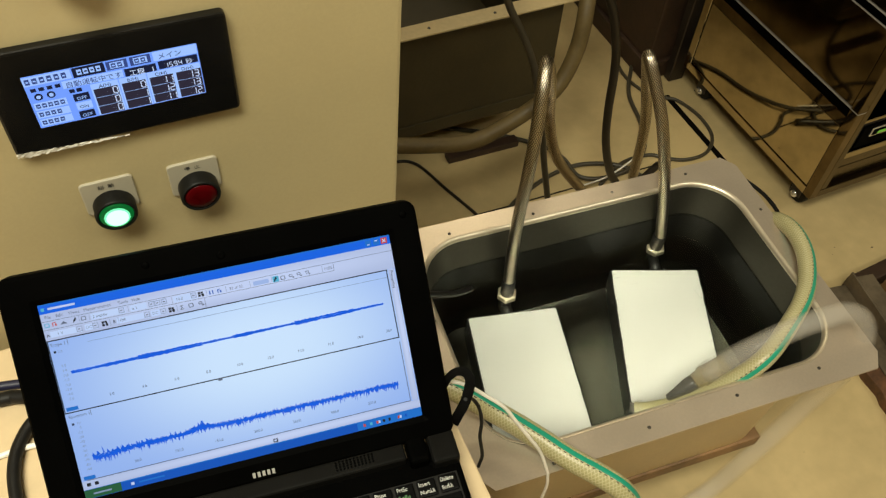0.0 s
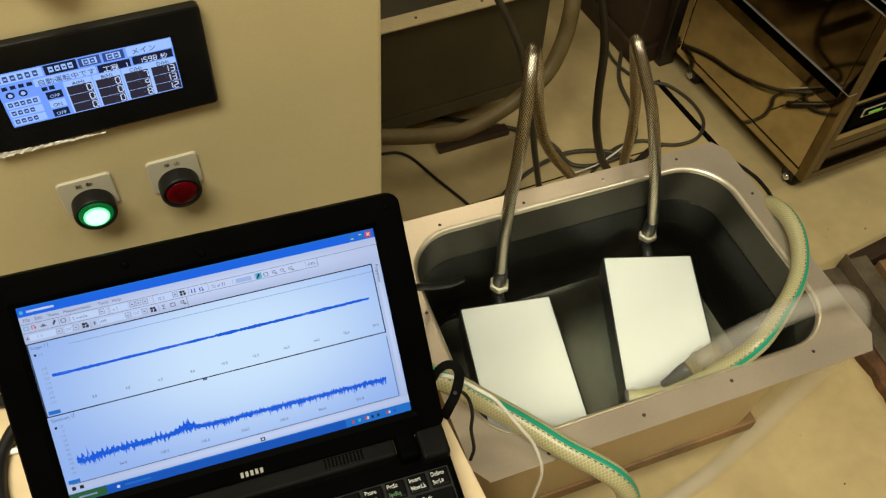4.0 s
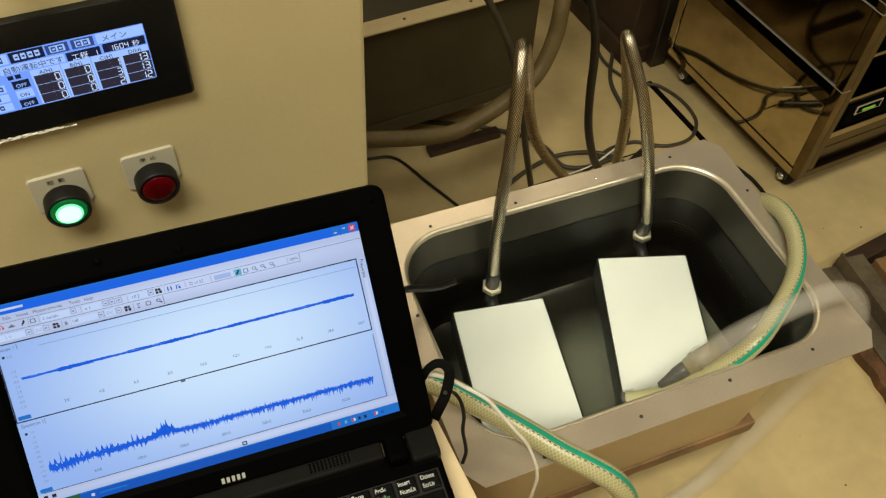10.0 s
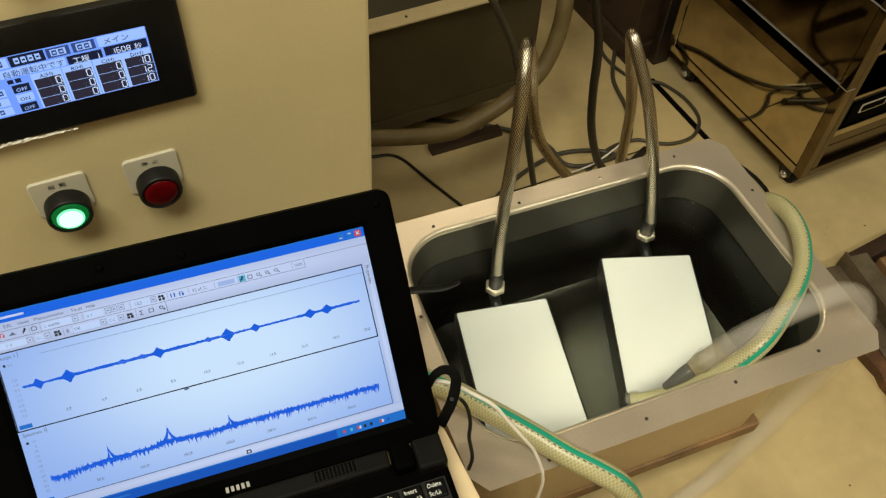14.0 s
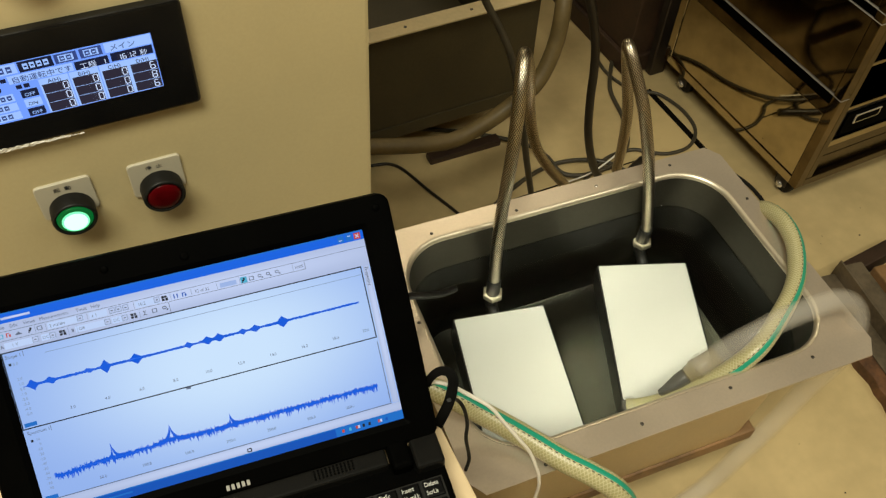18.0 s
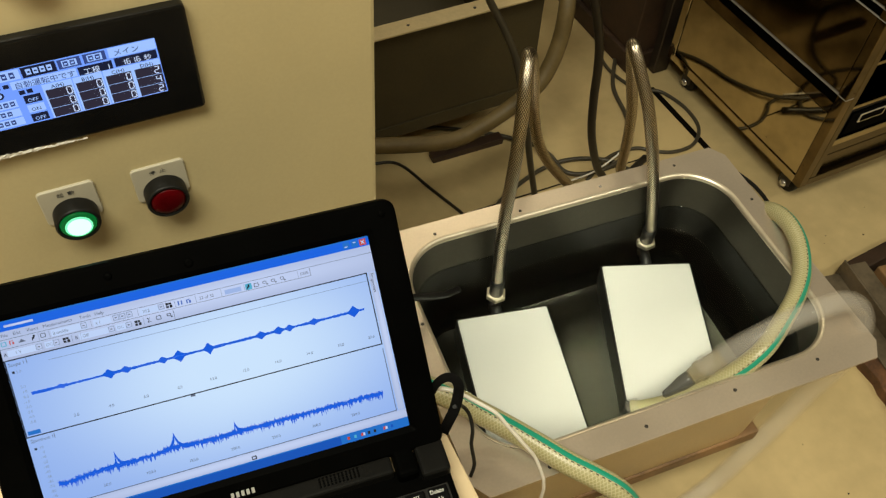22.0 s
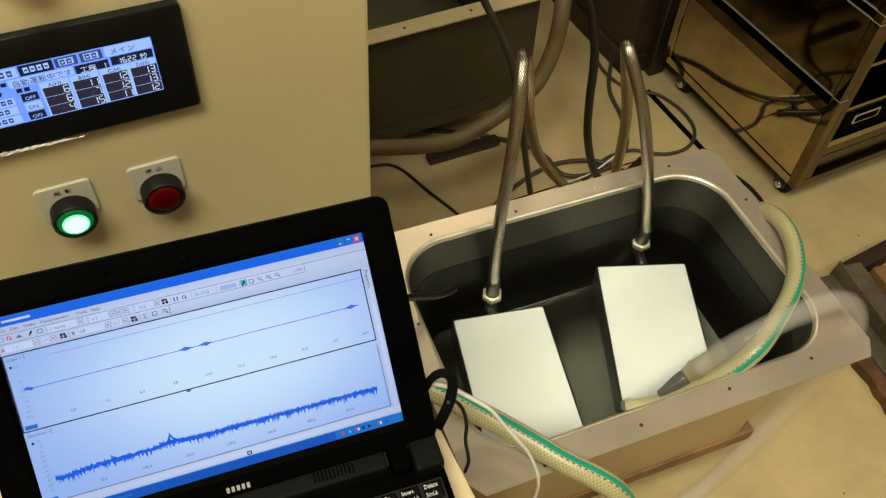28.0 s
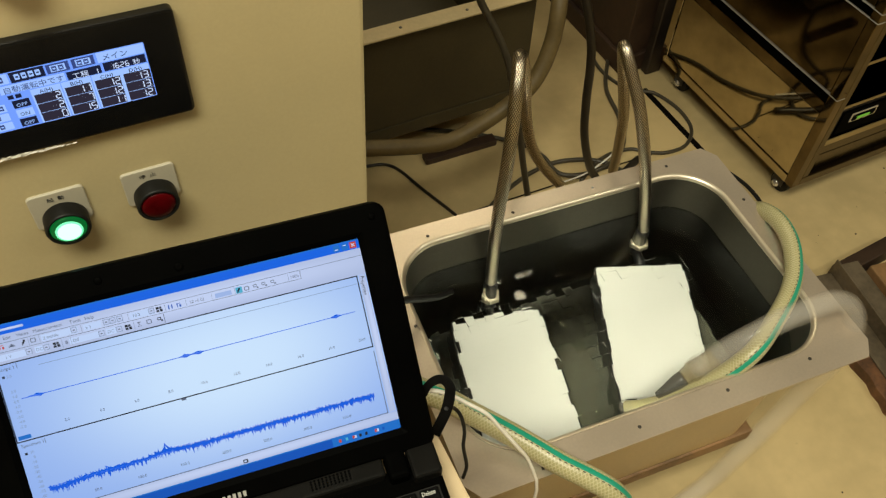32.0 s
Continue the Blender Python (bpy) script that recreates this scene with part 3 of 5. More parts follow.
LID = pose(0, 0, 0.0856, 90 - 44.6)            # the lid's plane: x right, y up, z to the viewer


def flat(x0, x1, y0, y1, z0, z1, m=None):
    return block(x0, x1, y0, y1, z0, z1, 0, 2, m)


MM = 0.001


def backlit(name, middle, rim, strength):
    """A lit panel; its dimming towards the rim is painted into the emission."""
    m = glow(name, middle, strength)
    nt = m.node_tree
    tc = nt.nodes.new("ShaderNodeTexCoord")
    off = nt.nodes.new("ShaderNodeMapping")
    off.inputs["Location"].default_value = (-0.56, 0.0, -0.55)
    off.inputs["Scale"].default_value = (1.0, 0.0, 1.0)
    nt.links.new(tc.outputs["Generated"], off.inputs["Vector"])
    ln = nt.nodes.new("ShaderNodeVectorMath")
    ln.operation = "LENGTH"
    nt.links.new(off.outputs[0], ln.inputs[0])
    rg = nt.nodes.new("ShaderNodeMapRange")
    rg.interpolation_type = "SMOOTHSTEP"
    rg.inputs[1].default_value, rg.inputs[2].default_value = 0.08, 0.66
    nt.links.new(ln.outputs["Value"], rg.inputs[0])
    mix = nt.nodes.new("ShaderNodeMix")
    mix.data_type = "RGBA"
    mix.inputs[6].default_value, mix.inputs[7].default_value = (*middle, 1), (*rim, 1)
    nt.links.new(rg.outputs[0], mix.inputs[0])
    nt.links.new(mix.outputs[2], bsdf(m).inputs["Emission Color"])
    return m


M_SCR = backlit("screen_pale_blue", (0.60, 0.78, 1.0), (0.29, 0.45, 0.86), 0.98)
M_SCRFIELD = glow("screen_field_white", (0.52, 0.66, 0.95), 0.96)
M_SCRTOOL = glow("screen_meter_blue", (0.36, 0.50, 0.86), 0.9)
M_SCR2 = backlit("screen_toolbar_grey", (0.56, 0.66, 0.93), (0.44, 0.53, 0.78), 0.94)
M_SCRLINE = glow("screen_dark_line", (0.03, 0.035, 0.05), 0.5)
M_SCRGREY = glow("screen_grey_ink", (0.16, 0.20, 0.30), 0.7)
M_SCRFAINT = glow("screen_faint_ink", (0.27, 0.36, 0.55), 0.8)
M_SCRBLUE = glow("screen_title_blue", (0.004, 0.13, 0.80), 0.92)
M_SCRTASK = glow("screen_taskbar_blue", (0.006, 0.12, 0.66), 0.7)
M_SCRTRAY = glow("screen_tray_blue", (0.015, 0.20, 0.74), 0.75)
M_SCRGREEN = glow("screen_start_green", (0.03, 0.17, 0.07), 0.6)
M_SCRRED = glow("screen_close_red", (0.65, 0.08, 0.05), 0.8)
M_SCRCYAN = glow("screen_icon_cyan", (0.10, 0.50, 0.75), 0.8)
M_TRACE = glow("trace_blue", (0.006, 0.115, 0.78), 0.88)


def laptop():
    # lid: a tray with a raised frame round the screen
    part("lid", prism(rounded(0.1320, 0.0829, 0.007, 4, 0, 0.0020), -0.012, -0.0010, 0.0, LID), M_BLACK, LAP)
    fr = [[(x, y, z) for x, y in rounded(hx, hy, r, 4, 0, cy)] for hx, hy, r, z, cy in (
        (0.1320, 0.0829, 0.007, -0.0010, 0.0020), (0.1318, 0.0826, 0.007, 0.0012, 0.0020), (0.1304, 0.0803, 0.005, 0.0026, 0.0020), (0.1150, 0.0680, 0.002, 0.0026, 0.0004), (0.1113, 0.0642, 0.0006, 0.0002, 0.0004), (0.1113, 0.0642, 0.0006, -0.0010, 0.0004))]
    bm = loft(fr)
    bm.transform(LID)
    part("lid_frame", bm, M_BLACK, LAP)
    for x, y in ((0.1225, 0.0765), (-0.0440, 0.0765)):
        part("rubber_bumper", lathe([(0.0024, 0.002), (0.0024, 0.0032), (0.0016, 0.0036), (0.0, 0.0036)], 16, LID @ pose(x, y, 0)), M_BLACK, LAP, smooth=True)
    part("webcam", lathe([(0.0028, 0.0024), (0.0028, 0.0030), (0.0012, 0.0028), (0.0, 0.0028)], 16, LID @ pose(0.002, 0.0735, 0)), M_BLACK, LAP, smooth=True)
    mark = [block(x, x + 0.0019, -0.0768, -0.0733, 0.0026, 0.0028, 0, 1, LID) for x in (-0.0080, -0.0048, -0.0016, 0.0016, 0.0048)]
    part("maker_mark", merge(*mark), M_SILVER, LAP, "small silver maker's mark")
    # base, hinges, keyboard
    deck = rounded(0.1300, 0.0895, 0.006, 4, 0.0, -0.1535)
    part("base", prism(deck, 0.002, 0.022, 0.0022), M_BLACK, LAP)
    part("hinge_bar", block(-0.0940, 0.0940, -0.0690, -0.0565, 0.018, 0.0305, 0.0022, 3), M_DARKGREY, LAP)
    for s_ in (-1, 1):
        x0, x1 = sorted((s_ * 0.1105, s_ * 0.1300))
        part("hinge_cap", block(x0, x1, -0.0775, -0.0545, 0.014, 0.0310, 0.0028, 3), M_DARKGREY, LAP)
        x0, x1 = sorted((s_ * 0.0955, s_ * 0.1095))
        part("hinge", block(x0, x1, -0.0740, -0.0500, 0.016, 0.0320, 0.0035, 3), M_BLACK, LAP)
        x0 = 0.0465 if s_ > 0 else -0.0715
        dots = [lathe([(0.0008, 0.0), (0.0008, 0.0307), (0.0, 0.0307)], 8, pose(x0 + i * 0.0025, -0.0590 - j * 0.0018, 0)) for i in range(11) for j in range(4)]
        part("speaker_grille", merge(*dots), M_BLACK, LAP, "round speaker holes")
    part("keyboard_well", block(-0.1255, 0.1255, -0.1720, -0.0825, 0.0215, 0.0223, 0, 1), M_RUBBER, LAP)
    legends = {16: ("Delete", "ScrLk"), 15: ("Insert", "NumLk"), 14: ("PrtSc", "SysRq"), 13: ("Pause", "Break")}
    for i in range(17):
        x1 = 0.1242 - (16 - i) * 0.01515
        k = part("key", block(x1 - 0.0130, x1, -0.0960, -0.0838, 0.0222, 0.0248, 0.0012, 2), M_KEY, LAP)
        if i in legends:
            a_, b_ = legends[i]
            text_mesh("legend", a_, 0.0042, M_LEGEND, k, pose(x1 - 0.0122, -0.0885, 0.0249), squeeze=0.82)
            text_mesh("legend", b_, 0.0042, M_LEGEND if i != 14 else M_SCRGREEN_INK, k, pose(x1 - 0.0122, -0.0940, 0.0249), squeeze=0.82)
    for r in range(4):
        y1 = -0.0978 - r * 0.0170
        x = -0.1242 + r * 0.004
        while x < 0.1235:
            w = 0.0152 if x + 0.034 < 0.1242 else 0.1242 - x
            k = part("key", block(x, x + w, y1 - 0.0152, y1, 0.0222, 0.0248, 0.0012, 2), M_KEY, LAP)
            if r == 0 and w > 0.0153:
                text_mesh("legend", "Back", 0.0042, M_LEGEND, k, pose(x + 0.004, y1 - 0.0055, 0.0249), squeeze=0.82)
            x += w + 0.0019
    for x in (-0.11, 0.11):
        for y in (-0.08, -0.225):
            part("rubber_foot", lathe([(0.006, 0.0), (0.006, 0.003)], 12, pose(x, y, 0)), M_RUBBER, LAP)


M_SCRGREEN_INK = mat("green_legend_ink", (0.10, 0.22, 0.10), 0.6, bump=0)
laptop()


def screen_layer(name, x0, x1, y0, y1, z, material, parent):
    """A flat field on the display, millimetres from its middle."""
    return part(name, flat(x0 * MM, x1 * MM, y0 * MM, y1 * MM, (z - 0.06) * MM, z * MM, LID), material, parent)


def on_lid(x, y, z=0.0):
    return LID @ pose(x * MM, y * MM, z * MM)


def laptop_screen():
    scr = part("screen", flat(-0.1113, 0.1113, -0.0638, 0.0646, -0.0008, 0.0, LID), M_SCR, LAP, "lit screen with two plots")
    L = lambda n, x0, x1, y0, y1, z, m: screen_layer(n, x0, x1, y0, y1, z, m, scr)
    L("title_bar", -111.3, 111.3, 58.6, 64.6, 0.10, M_SCRBLUE)
    L("title_edge", -111.3, 111.3, 63.9, 64.6, 0.16, M_SCRTRAY)
    L("toolbar", -111.3, 111.3, 41.6, 58.5, 0.10, M_SCR2)
    L("side_tab", 106.4, 110.6, -51.5, 41.4, 0.10, M_SCR2)
    L("status_bar", -111.3, 111.3, -57.5, -51.9, 0.10, M_SCR2)
    L("task_bar", -111.3, 111.3, -63.8, -57.6, 0.12, M_SCRTASK)
    L("task_edge", -111.3, 111.3, -58.3, -57.6, 0.16, M_SCRTRAY)
    L("start_button", -111.3, -89.0, -63.6, -57.8, 0.18, M_SCRGREEN)
    L("start_words", -106.0, -95.0, -61.4, -60.4, 0.24, M_SCRFAINT)
    L("task_words", -78.0, -62.0, -61.2, -60.2, 0.24, M_SCRTRAY)
    L("task_icon", -83.0, -81.0, -61.6, -59.8, 0.24, M_SCR2)
    L("tray", 66.0, 111.3, -63.6, -57.7, 0.18, M_SCRTRAY)
    for x, m in ((71, M_SCRRED), (75.5, M_SCRCYAN), (80, M_SCRRED), (81.2, M_SCR2), (84.5, M_SCRLINE), (88.5, M_SCRLINE), (95, M_SCRRED), (96.2, M_SCR2), (100, M_SCRTASK)):
        L("tray_icon", x - 0.8, x + 0.8, -61.8, -59.8, 0.24, m)
    for x, m in ((96.6, M_SCRTRAY), (102.0, M_SCRTRAY), (107.2, M_SCRRED)):
        L("window_button", x - 2.1, x + 2.1, 59.4, 63.4, 0.18, m)
    L("window_button_sign", 95.4, 97.4, 60.2, 60.8, 0.26, M_SCR2)
    L("window_button_sign", 101.0, 103.0, 62.0, 62.6, 0.26, M_SCR2)
    for a in (-45, 45):
        part("window_button_sign", block(-1.5 * MM, 1.5 * MM, -0.3 * MM, 0.3 * MM, 0.20 * MM, 0.26 * MM, 0, 1, on_lid(107.2, 61.4) @ pose(0, 0, 0, 0, 0, a)), M_SCR2, scr)
    # frames of the two plots
    for y in (41.3, -5.9):
        L("plot_frame", -111.2, 105.6, y - 0.35, y + 0.35, 0.16, M_SCRLINE)
    L("plot_frame", -111.2, -110.5, -5.9, 41.3, 0.16, M_SCRLINE)
    L("plot_frame", 104.9, 105.6, -5.9, 41.3, 0.16, M_SCRLINE)
    L("plot_frame", 104.9, 105.4, -51.6, -9.0, 0.16, M_SCRGREY)
    L("plot_frame", -108.0, 105.4, -51.8, -51.3, 0.16, M_SCRGREY)
    L("plot_rule", -88.0, 104.5, 36.2, 36.5, 0.12, M_SCRFAINT)
    L("tool_rule", -111.2, 111.2, 53.6, 53.85, 0.14, M_SCRGREY)
    L("tool_rule", -111.2, 71.0, 48.2, 48.45, 0.14, M_SCRGREY)
    L("tool_rule", 70.9, 71.2, 48.3, 53.2, 0.14, M_SCRGREY)
    L("tool_rule", -13.9, -13.6, 42.2, 47.8, 0.14, M_SCRGREY)
    for x in (-89.6, -83.6, -60.2, -33.4, -11.8, 0.6, 16.0, 30.0, 63.4):
        L("tool_divider", x - 0.12, x + 0.12, 49.0, 53.0, 0.14, M_SCRFAINT)
    for x in (-72.4, -67.4, -31.4):
        L("tool_divider", x - 0.12, x + 0.12, 42.8, 47.4, 0.14, M_SCRFAINT)
    for x0, x1, y in ((-82.6, -62.2, 51.0), (-59.0, -49.0, 51.0), (-32.4, -18.2, 51.0), (-108.0, -89.4, 45.1), (-87.6, -79.8, 45.1), (-68.4, -48.4, 45.1), (-47.6, -38.4, 45.1)):
        L("field", x0, x1, y - 1.9, y + 1.9, 0.14, M_SCRFIELD)
    L("meter", 18.0, 28.0, 49.2, 52.0, 0.14, M_SCRTOOL)
    L("splitter_mark", -16.4, -13.6, -7.4, -6.1, 0.16, M_SCRGREY)
    T = lambda words, x, y, size, m=M_SCRGREY, a="LEFT", q=1.0: text_mesh("caption", words, size * MM, m, scr, on_lid(x, y, 0.22), a, q)
    L("title_words", -106.0, -90.0, 60.6, 62.0, 0.18, M_SCR2)
    L("title_icon", -110.0, -108.0, 60.3, 62.3, 0.18, M_SCRCYAN)
    for w, x in (("File", -109.0), ("Edit", -102.4), ("Views", -95.0), ("Measurements", -86.0), ("Tools", -65.6), ("Help", -57.1)):
        T(w, x, 55.3, 2.75)
    for w, x, y, m in (("2 ms/div", -81.8, 50.0, M_SCRGREY), ("x 1", -58.0, 50.0, M_SCRGREY), ("10.2", -31.0, 50.0, M_SCRGREY), ("32 of 32", 2.6, 49.8, M_SCRGREY), ("100%", 64.4, 49.8, M_SCRGREY), ("1 V", -104.0, 44.2, M_SCRFAINT), ("DC", -87.0, 44.2, M_SCRFAINT), ("Off", -66.6, 44.2, M_SCRGREY), ("DC", -46.8, 44.2, M_SCRFAINT)):
        T(w, x, y, 2.6, m)
    T("A", -110.2, 44.0, 2.8, M_SCRLINE)
    T("B", -70.8, 44.2, 2.8, M_SCRLINE)
    T("\u03a3", -29.6, 43.8, 3.6, M_SCRLINE)
    # small square buttons with an arrow in them
    for x, y in ((-64.4, 51.2), (-46.1, 51.2), (-42.4, 51.2), (-38.3, 51.2), (-19.9, 51.2), (-90.9, 45.2), (-81.3, 45.2), (-50.1, 45.2), (-40.1, 45.2)):
        L("tool_button", x - 1.7, x + 1.7, y - 1.7, y + 1.7, 0.16, M_SCRFAINT)
        L("tool_button_face", x - 1.4, x + 1.4, y - 1.4, y + 1.4, 0.20, M_SCR2)
        L("tool_button_arrow", x - 0.6, x + 0.6, y - 0.35, y + 0.35, 0.26, M_SCRGREY)
    # pictures on the toolbar: bars and dots
    for kind, x, y, m in (("lens", -108.6, 51.2, M_SCRCYAN), ("fold", -104.2, 51.3, M_SCRRED), ("hill", -98.8, 51.2, M_SCRGREY), ("pen", -92.3, 51.2, M_SCRLINE), ("lens", -87.1, 51.2, M_SCRGREY), ("grid", -15.3, 51.0, M_SCRLINE), ("pair", -8.7, 50.8, M_SCRTASK), ("fold", -3.7, 50.7, M_SCRTASK),
                          ("pen", 32.4, 50.5, M_SCRLINE), ("lens", 37.3, 50.6, M_SCRGREY), ("glass", 42.8, 50.6, M_SCRGREY), ("glass", 48.1, 50.6, M_SCRGREY), ("glass", 53.7, 50.6, M_SCRGREY), ("grid", -75.6, 45.2, M_SCRLINE), ("grid", -34.8, 45.0, M_SCRLINE), ("lens", -22.7, 45.2, M_SCRGREY), ("glass", -16.4, 45.1, M_SCRLINE)):
        for a, b, c, d in {"lens": ((-1.3, 1.3, 0.9, 1.3), (-1.3, 1.3, -1.3, -0.9), (-1.5, -1.0, -1.0, 1.0), (1.0, 1.5, -1.0, 1.0)),
                           "fold": ((-1.3, -0.7, -1.2, 1.2), (-1.2, 0.9, 0.8, 1.2), (0.2, 1.2, -1.2, 0.3)),
                           "hill": ((-1.8, 1.8, -1.0, -0.4), (-1.1, 1.1, -0.5, 0.2), (-0.4, 0.4, 0.1, 0.8)),
                           "pen": ((-0.2, 0.9, 0.2, 1.5), (-0.9, 0.3, -0.7, 0.4), (-1.2, -0.6, -1.5, -0.7)),
                           "grid": ((-1.8, -0.2, 0.1, 1.6), (-1.8, -0.2, -1.5, -0.2), (0.0, 1.4, 0.3, 1.5), (0.3, 1.8, -1.6, 0.1)),
                           "pair": ((-1.4, -0.7, -1.3, 1.3), (0.5, 1.2, -1.3, 1.3)),
                           "glass": ((-1.2, 0.5, 0.9, 1.3), (-1.2, 0.5, -0.5, -0.1), (-1.5, -1.1, -0.2, 1.1), (0.4, 0.8, -0.2, 1.1), (0.6, 1.6, -1.4, -0.5))}[kind]:
            L("tool_picture", x + a, x + b, y + c, y + d, 0.22, m)
    L("tool_lit", 30.6, 34.6, 48.8, 52.6, 0.16, M_SCRCYAN)
    T("Scope 1", -109.5, 37.6, 2.8)
    L("tab_edge", -99.6, -99.3, 37.2, 40.4, 0.16, M_SCRGREY)
    L("tab_edge", -96.3, -96.0, -10.2, -7.0, 0.16, M_SCRGREY)
    T("Spectrum 1", -109.5, -9.6, 2.8)
    for i in range(1, 11):
        T("%.1f" % (2 * i), -101.5 + 20.1 * i, -0.6, 2.5, M_SCRGREY, "CENTER")
    for i in range(1, 8):
        T("%.1f" % (50 * i), -101.2 + 25.7 * i, -47.3, 2.5, M_SCRGREY, "CENTER")
    for i, w in enumerate(("5.0", "4.0", "3.0", "2.0", "1.0", "0.0", "-1.0", "-2.0", "-3.0", "-4.0", "-5.0")):
        if i not in (1, 2):
            T(w, -103.5, 33.0 - i * 3.1, 2.3, M_SCRFAINT, "RIGHT")
        T(str(10 - 10 * i), -103.5, -14.2 - i * 3.1, 2.3, M_SCRFAINT, "RIGHT")
    for y in (-3.6, -50.0):
        L("unit_field", -109.6, -102.6, y - 1.2, y + 1.2, 0.18, M_SCRTRAY)
    for y in (33.4, -14.2):
        L("axis_mark", -108.6, -107.2, y - 0.2, y + 1.2, 0.18, M_SCRLINE)
    L("scroll_knob", 9.6, 12.6, -57.0, -54.6, 0.18, M_SCRLINE)
    L("scroll_knob_light", 10.2, 11.9, -56.4, -55.2, 0.24, M_SCR2)
    for x in (-107.5, -102.8):
        L("status_icon", x - 1.2, x + 1.2, -55.6, -53.4, 0.18, M_SCRLINE)
    text_mesh("caption", "Properties", 2.9 * MM, M_SCRLINE, scr, LID @ pose(0.1075, 0.0405, 0.00022, 0, 0, -90))
    return scr


SCREEN = laptop_screen()


def trace_strip(name, xs, top, low, z, parent):
    """A ragged band between two lines, round its own middle; returns the object, placed on the display."""
    cx = 0.5 * (xs[0] + xs[-1])
    bm = bmesh.new()
    a = [bm.verts.new(((x - cx) * MM, t * MM, 0.0)) for x, t in zip(xs, top)]
    b = [bm.verts.new(((x - cx) * MM, t * MM, 0.0)) for x, t in zip(xs, low)]
    for i in range(len(xs) - 1):
        bm.faces.new((b[i], b[i + 1], a[i + 1], a[i]))
    ob = part(name, bm, M_TRACE, parent)
    return ob, cx


# ---- tank ----
TANK = thing("water_tank", "stainless steel tank with a wide flange, filled with water", "tank", at=(0.502, 0.459, 0.0), rz=-4.6)
RIM = 0.43
WATER_Z = 0.369
BX, BY = -0.003, 0.003      # the basin sits a little off the flange's middle


def tank():
    hx, hy, ix, iy = 0.273, 0.192, 0.240, 0.156
    n = 10
    outer = []
    c, d = 0.015, 0.021
    for qx, qy in ((1, 1), (-1, 1), (-1, -1), (1, -1)):
        a, b = (qx * hx, qy * (hy - d)), (qx * (hx - c), qy * hy)
        first, last = (a, b) if qx * qy > 0 else (b, a)
        for i in range(n + 1):
            t = i / n
            outer.append((first[0] + (last[0] - first[0]) * t, first[1] + (last[1] - first[1]) * t))
    ring = lambda grow, z: [(x, y, z) for x, y in rounded(ix + grow, iy + grow, 0.068 + grow, n, BX, BY)]
    o = lambda pts, z: [(x, y, z) for x, y in pts]
    part("flange", loft([o(outer, RIM - 0.002), o(outer, RIM), ring(0.0052, RIM), ring(0.0052, RIM - 0.002)], cyclic=True), M_STEEL, TANK)
    roll = [ring(-0.0009 + 0.0060 * (1 - math.sin(radians(a))), RIM + 0.0006 - 0.0065 * (1 - math.cos(radians(a)))) for a in range(0, 91, 10)]
    part("lip", loft(roll), M_LIP, TANK, "rounded bright lip", smooth=True)
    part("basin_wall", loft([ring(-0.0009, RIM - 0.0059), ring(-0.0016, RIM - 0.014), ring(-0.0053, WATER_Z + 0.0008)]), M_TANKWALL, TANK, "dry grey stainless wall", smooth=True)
    part("basin", loft([ring(-0.0053, WATER_Z + 0.0008), ring(-0.012, 0.225), ring(-0.018, 0.205), ring(-0.030, 0.192)]), M_TANK, TANK, "stainless basin, its underwater darkness put into the colour", smooth=True)
    part("basin_floor", loft([ring(-0.030, 0.192), ring(-0.042, 0.1872), ring(-0.060, 0.1858), ring(-0.0675, 0.1852)], (False, True)), M_TANKFLOOR, TANK, "dull steel bottom, shade painted over its far end", smooth=True)
    part("shell", loft([ring(0.004, RIM - 0.0025), ring(-0.007, 0.178)], (False, True)), M_SHELL, TANK, smooth=True)


tank()


def stand():
    ob = thing("tank_stand", "low wooden stand with brown boards under the tank", "stand", at=(0.502, 0.459, 0.0), rz=-4.6)
    part("board", block(-0.25, 0.215, -0.150, -0.03, 0.150, 0.178, 0.004), M_WOOD, ob)
    part("board", block(-0.25, 0.215, 0.03, 0.150, 0.150, 0.178, 0.004), M_WOOD, ob)
    for x in (-0.2, 0.12):
        part("bearer", block(x - 0.035, x + 0.035, -0.09, 0.13, 0.0, 0.150, 0.004), M_DARKWOOD, ob)


stand()
WATER = thing("water", "clear still water in the tank", "water", kind="structure", at=(0.502 + BX, 0.459 + BY, WATER_Z), rz=-4.6)


